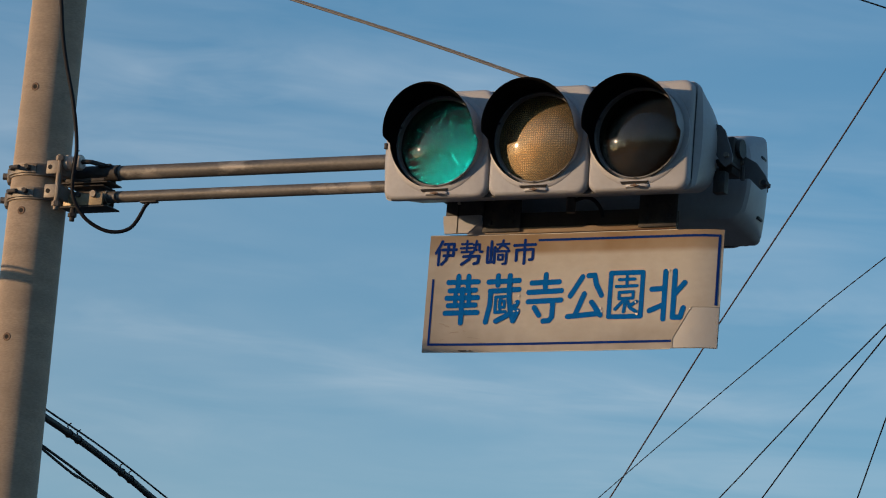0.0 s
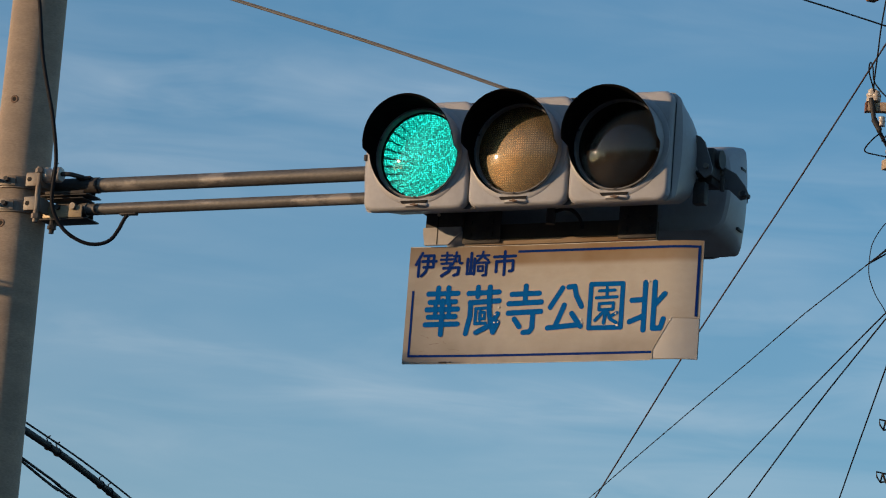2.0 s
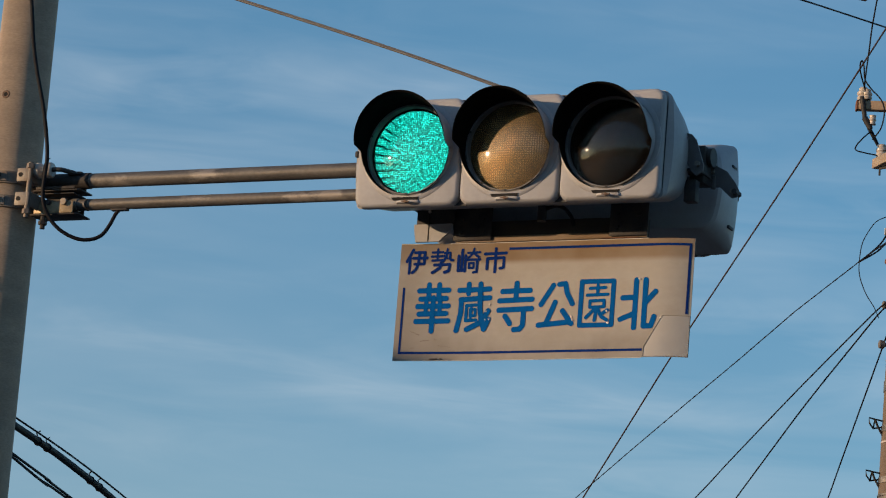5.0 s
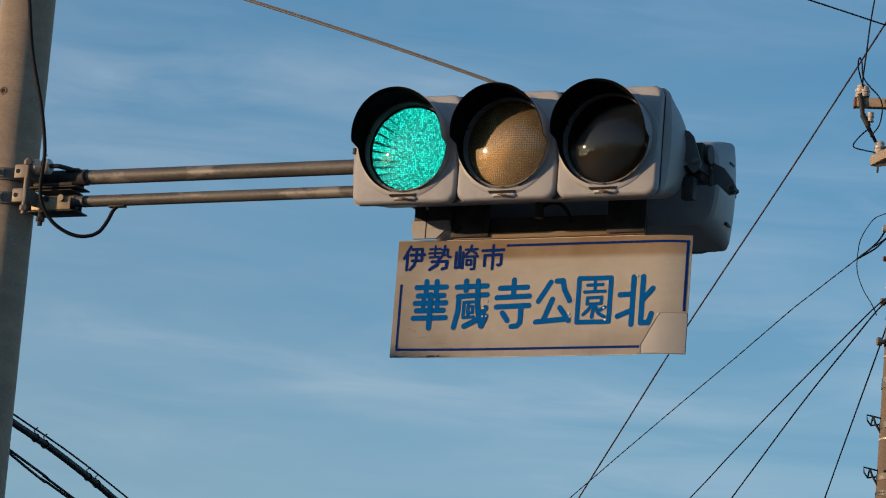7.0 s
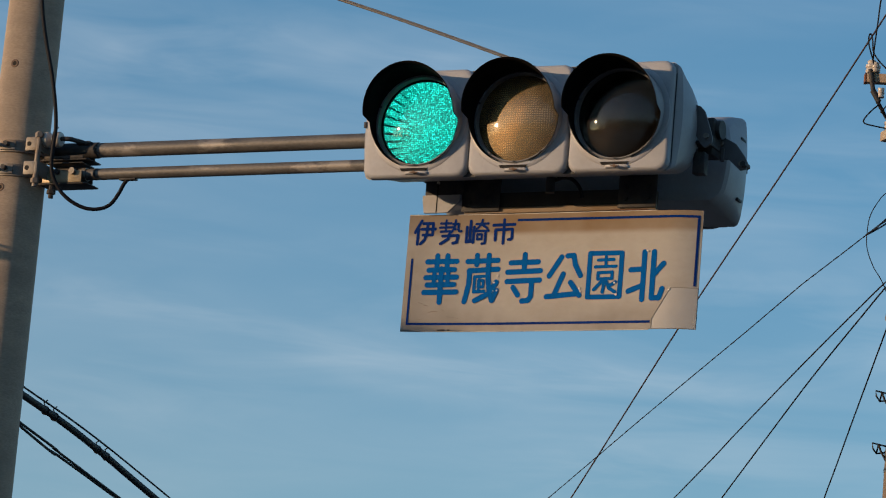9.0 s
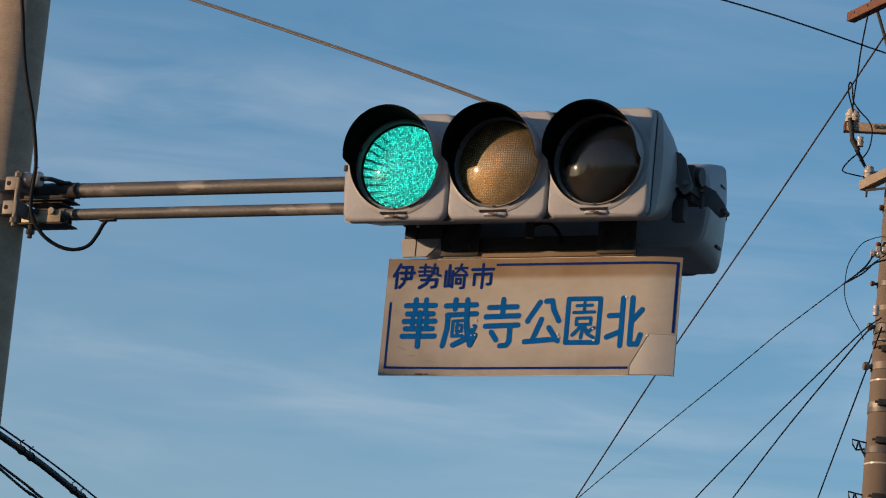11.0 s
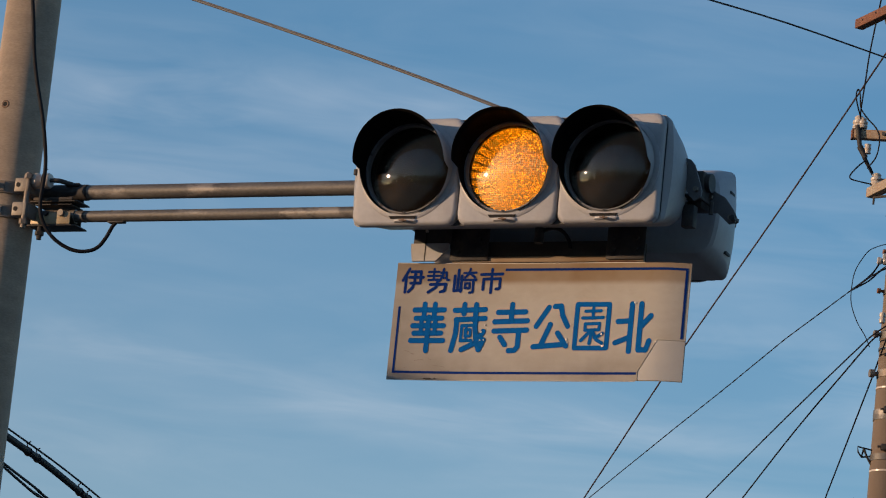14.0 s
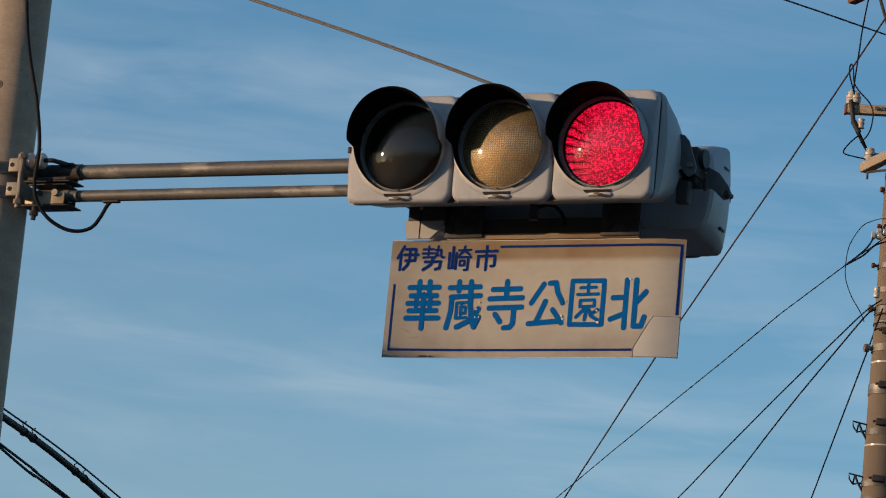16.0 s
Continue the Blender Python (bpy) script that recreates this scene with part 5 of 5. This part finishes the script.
# folding steps
for z in (9.235, 8.735):
    bm = bmesh.new()
    x0 = PX - pole_radius(z)
    tube(bm, [(x0 + 0.01, PY - 0.03, z - 0.005), (x0 - 0.135, PY - 0.06, z + 0.012), (x0 - 0.125, PY - 0.04, z - 0.035), (x0 - 0.085, PY, z - 0.075), (x0 + 0.01, PY + 0.0, z - 0.055)], 0.0085, 8)
    tube(bm, [(x0 - 0.075, PY - 0.05, z + 0.004), (x0 - 0.045, PY - 0.03, z - 0.06), (x0 + 0.01, PY - 0.02, z - 0.145)], 0.0105, 8)
    tube(bm, [(x0 - 0.085, PY, z - 0.073), (x0 - 0.075, PY - 0.05, z + 0.004)], 0.008, 8)
    pole_part("folding_step", bm, DARK_STEEL, "bent steel folding step")


def crossarm(p0, p1, size, mat, label):
    p0, p1 = Vector(p0), Vector(p1)
    d = p1 - p0
    bm = box(bmesh.new(), -d.length / 2, d.length / 2, -size / 2, size / 2, -size / 2, size / 2, 0.008)
    bmesh.ops.transform(bm, matrix=Matrix.Translation((p0 + p1) / 2) @ d.to_track_quat("X", "Z").to_matrix().to_4x4(), verts=bm.verts)
    return pole_part("crossarm", bm, mat, label)


ca = crossarm((4.075, 38.02, 12.293), (5.35, 37.8, 12.293), 0.09, RUSTY, "pale rust-streaked steel crossarm")
cb = crossarm((4.285, 37.95, 11.708), (5.02, 35.6, 11.708), 0.095, RUSTY, "pale rust-streaked steel crossarm")
cc = crossarm((4.045, 37.9, 13.352), (5.1, 35.2, 13.352), 0.092, RUST, "rust-brown steel crossarm")
pole_part("arm_cap", box(bmesh.new(), 4.066, 4.09, 37.972, 38.066, 12.246, 12.340, 0.004), RUST, "rusted arm end", ca)
cd = (Vector((5.1, 35.2, 13.352)) - Vector((4.045, 37.9, 13.352))).normalized()
for run, up in ((0.16, 0.006), (0.42, 0.012), (0.75, 0.0)):
    p = Vector((4.045, 37.9, 13.352 + up)) + cd * run + Vector((cd.y, -cd.x, 0)) * 0.0455
    pole_part("bolt_hole", rod(bmesh.new(), p, p + Vector((cd.y, -cd.x, 0)) * 0.003, 0.012, seg=12), BLACK, "dark bolt hole", cc)
for x in (4.33, 4.39):
    pole_part("bolt", rod(bmesh.new(), (x + 0.03, 37.93, 12.30), (x + 0.03, 37.90, 12.30), 0.018, seg=8), STEEL, "", ca)
pole_part("brace", tube(bmesh.new(), [(4.225, 37.44, 13.36), (4.48, 37.75, 12.82), (4.62, 37.9, 12.5)], 0.016, 8), GALVANISED, "pale diagonal brace")
pole_part("brace", tube(bmesh.new(), [(4.31, 37.86, 11.65), (4.50, 37.5, 11.60), (4.62, 37.9, 11.55)], 0.013, 8), DARK_STEEL, "dark lower brace")
pole_part("brace_bolt", rod(bmesh.new(), (4.31, 37.86, 11.58), (4.31, 37.86, 11.68), 0.010, seg=8), DARK_STEEL)


def pin_insulator(x, y, z, s, parent):
    bm = lathe(bmesh.new(), (x, y, z), [(0.012, -0.05 * s), (0.046 * s, -0.05 * s), (0.052 * s, -0.03 * s), (0.044 * s, -0.01 * s), (0.052 * s, 0.0), (0.052 * s, 0.02 * s),
                                        (0.036 * s, 0.032 * s), (0.040 * s, 0.05 * s), (0.030 * s, 0.062 * s), (0.0, 0.066 * s)], 24, "Z")
    return pole_part("insulator", bm, PORCELAIN, "white porcelain insulator", parent)


pin_insulator(4.130, 38.0, 12.400, 1.15, ca)
pin_insulator(4.165, 37.97, 12.392, 0.9, ca)
pin_insulator(4.322, 37.86, 11.815, 1.1, cb)
# strain clamp hanging under the crossarm
bm = bmesh.new()
rod(bm, (4.115, 37.96, 12.37), (4.15, 37.95, 12.16), 0.026, 0.022, 12)
rod(bm, (4.15, 37.95, 12.16), (4.21, 37.94, 12.05), 0.030, 0.026, 12)
pole_part("strain_clamp", bm, DARK_STEEL, "dark strain clamp", ca)
pole_part("insulator", lathe(bmesh.new(), (4.225, 37.94, 12.14), [(0.012, -0.05), (0.034, -0.045), (0.028, -0.02), (0.036, 0.0), (0.028, 0.02), (0.034, 0.045), (0.012, 0.05)], 20, "Z"), PORCELAIN, "white porcelain insulator", ca)
pole_part("dead_end", rod(bmesh.new(), (4.195, 37.94, 12.06), (4.285, 37.93, 11.90), 0.021, 0.016, 10), CABLE, "black dead-end grip", ca)
for x, z in ((4.405, 10.97), (4.455, 11.01)):
    pole_part("insulator", lathe(bmesh.new(), (x, 37.6, z), [(0.010, -0.045), (0.036, -0.045), (0.036, -0.015), (0.022, 0.0), (0.036, 0.015), (0.036, 0.045), (0.010, 0.045)], 20, "X"), PORCELAIN, "small porcelain shackle insulator")
pole_part("shackle", tube(bmesh.new(), [(4.385, 37.6, 10.955), (4.46, 37.62, 11.03), (4.50, 37.75, 11.12), (4.52, 37.85, 11.15)], 0.012, 8), DARK_STEEL, "dark shackle strap")
pole_part("insulator", lathe(bmesh.new(), (4.465, 37.75, 10.46), [(0.010, -0.05), (0.026, -0.05), (0.032, -0.02), (0.024, 0.0), (0.032, 0.02), (0.026, 0.05), (0.010, 0.05)], 20, "Z"), PORCELAIN, "small porcelain insulator")

cable("jumper_wire", [(4.30, 37.6, 14.2), (4.2, 37.6, 13.488), (4.138, 37.6, 13.001), (4.119, 37.6, 12.746), (4.103, 37.62, 12.52), (4.11, 37.75, 12.42), (4.135, 37.9, 12.42)], 0.0078, CABLE, "black jumper wire dropping to an insulator", 4, "wire")
cable("jumper_wire", [(4.125, 37.9, 12.45), (4.07, 37.8, 12.56), (4.062, 37.8, 12.64), (4.078, 37.8, 12.68), (4.10, 37.8, 12.62), (4.115, 37.8, 12.50), (4.18, 37.78, 12.40), (4.27, 37.75, 12.30), (4.305, 37.7, 12.18), (4.29, 37.75, 12.02), (4.23, 37.9, 11.94)], 0.0072, CABLE, "black looped jumper wire", 5, "wire")
cable("jumper_wire", [(4.21, 37.93, 12.02), (4.13, 37.8, 11.92), (4.065, 37.8, 11.83), (4.075, 37.8, 11.79), (4.18, 37.8, 11.77), (4.29, 37.86, 11.775)], 0.0072, CABLE, "black looped jumper wire", 5, "wire")
cable("jumper_wire", [(4.225, 37.93, 11.98), (4.31, 37.85, 11.83), (4.40, 37.6, 11.76), (4.52, 37.5, 11.60)], 0.0072, CABLE, "black jumper wire along the crossarm", 4, "wire")
cable("loop_wire", [(4.60, 37.75, 11.17), (4.464, 37.7, 11.167), (4.35, 37.7, 11.125), (4.268, 37.7, 11.063), (4.174, 37.7, 10.888), (4.149, 37.7, 10.72), (4.156, 37.7, 10.556), (4.222, 37.7, 10.388), (4.3, 37.7, 10.271), (4.343, 37.7, 10.193), (4.36, 37.72, 10.16)], 0.0045, CABLE, "thin black wire looping beside the pole", 5, "wire")
cable("shackle_wire", [(4.067, 37.0, 10.511), (4.20, 37.2, 10.66), (4.32, 37.5, 10.83), (4.385, 37.6, 10.955)], 0.0085, WIRE, "black wire tail at the shackle", 4, "wire")
cable("shackle_wire", [(4.067, 37.0, 10.511), (4.25, 37.2, 10.67), (4.40, 37.5, 10.86), (4.60, 37.75, 10.98)], 0.0085, WIRE, "black wire tail at the pole", 4, "wire")

# ---------------------------------------------------------------- woods behind the camera, mirrored in the lenses
rng = random.Random(4)
verts, faces = [], []
ico = bmesh.new()
bmesh.ops.create_icosphere(ico, subdivisions=1, radius=1.0)
iv, jf = [v.co.copy() for v in ico.verts], [[v.index for v in f.verts] for f in ico.faces]
ico.free()
for k in range(230):
    az = radians(rng.uniform(160, 300))
    near_sun = max(0.0, min(1.0, 1.6 - abs(math.degrees(az) - 265) / 9))
    dist = rng.uniform(70, 90)
    top = math.tan(radians((11.5 + 2.5 * math.sin(az * 31) + rng.uniform(-2, 1)) * (1 - near_sun) + 3.2 * near_sun))
    cx, cy, h = math.sin(az) * dist, math.cos(az) * dist, 1.5 + dist * top
    for c in range(22):
        z = h * rng.uniform(0.12, 0.92)
        w = 3.4 * (1.15 - (z / h) ** 2 * 0.8)
        px, py, r = cx + rng.gauss(0, w * 0.5), cy + rng.gauss(0, w * 0.5), rng.uniform(0.5, 1.5)
        n0 = len(verts)
        for v in iv:
            q = r * (0.75 + 0.5 * rng.random())
            verts.append((px + v.x * q, py + v.y * q, max(0.0, z + v.z * q * 0.8)))
        faces += [[n0 + i for i in f] for f in jf]
me = bpy.data.meshes.new("distant_woods")
me.from_pydata(verts, [], faces)
me.materials.append(LEAVES)
tagged(new("distant_woods", me), "dark belt of evergreen woods on the horizon", "trees", kind="stuff")


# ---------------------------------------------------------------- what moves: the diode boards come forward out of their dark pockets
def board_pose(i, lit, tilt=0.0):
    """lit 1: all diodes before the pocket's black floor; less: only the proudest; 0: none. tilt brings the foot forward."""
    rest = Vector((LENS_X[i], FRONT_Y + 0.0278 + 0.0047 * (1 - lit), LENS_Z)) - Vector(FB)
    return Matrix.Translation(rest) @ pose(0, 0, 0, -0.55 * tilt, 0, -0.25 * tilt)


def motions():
    # the boards' travel is added in place of switching and dimming the lamps
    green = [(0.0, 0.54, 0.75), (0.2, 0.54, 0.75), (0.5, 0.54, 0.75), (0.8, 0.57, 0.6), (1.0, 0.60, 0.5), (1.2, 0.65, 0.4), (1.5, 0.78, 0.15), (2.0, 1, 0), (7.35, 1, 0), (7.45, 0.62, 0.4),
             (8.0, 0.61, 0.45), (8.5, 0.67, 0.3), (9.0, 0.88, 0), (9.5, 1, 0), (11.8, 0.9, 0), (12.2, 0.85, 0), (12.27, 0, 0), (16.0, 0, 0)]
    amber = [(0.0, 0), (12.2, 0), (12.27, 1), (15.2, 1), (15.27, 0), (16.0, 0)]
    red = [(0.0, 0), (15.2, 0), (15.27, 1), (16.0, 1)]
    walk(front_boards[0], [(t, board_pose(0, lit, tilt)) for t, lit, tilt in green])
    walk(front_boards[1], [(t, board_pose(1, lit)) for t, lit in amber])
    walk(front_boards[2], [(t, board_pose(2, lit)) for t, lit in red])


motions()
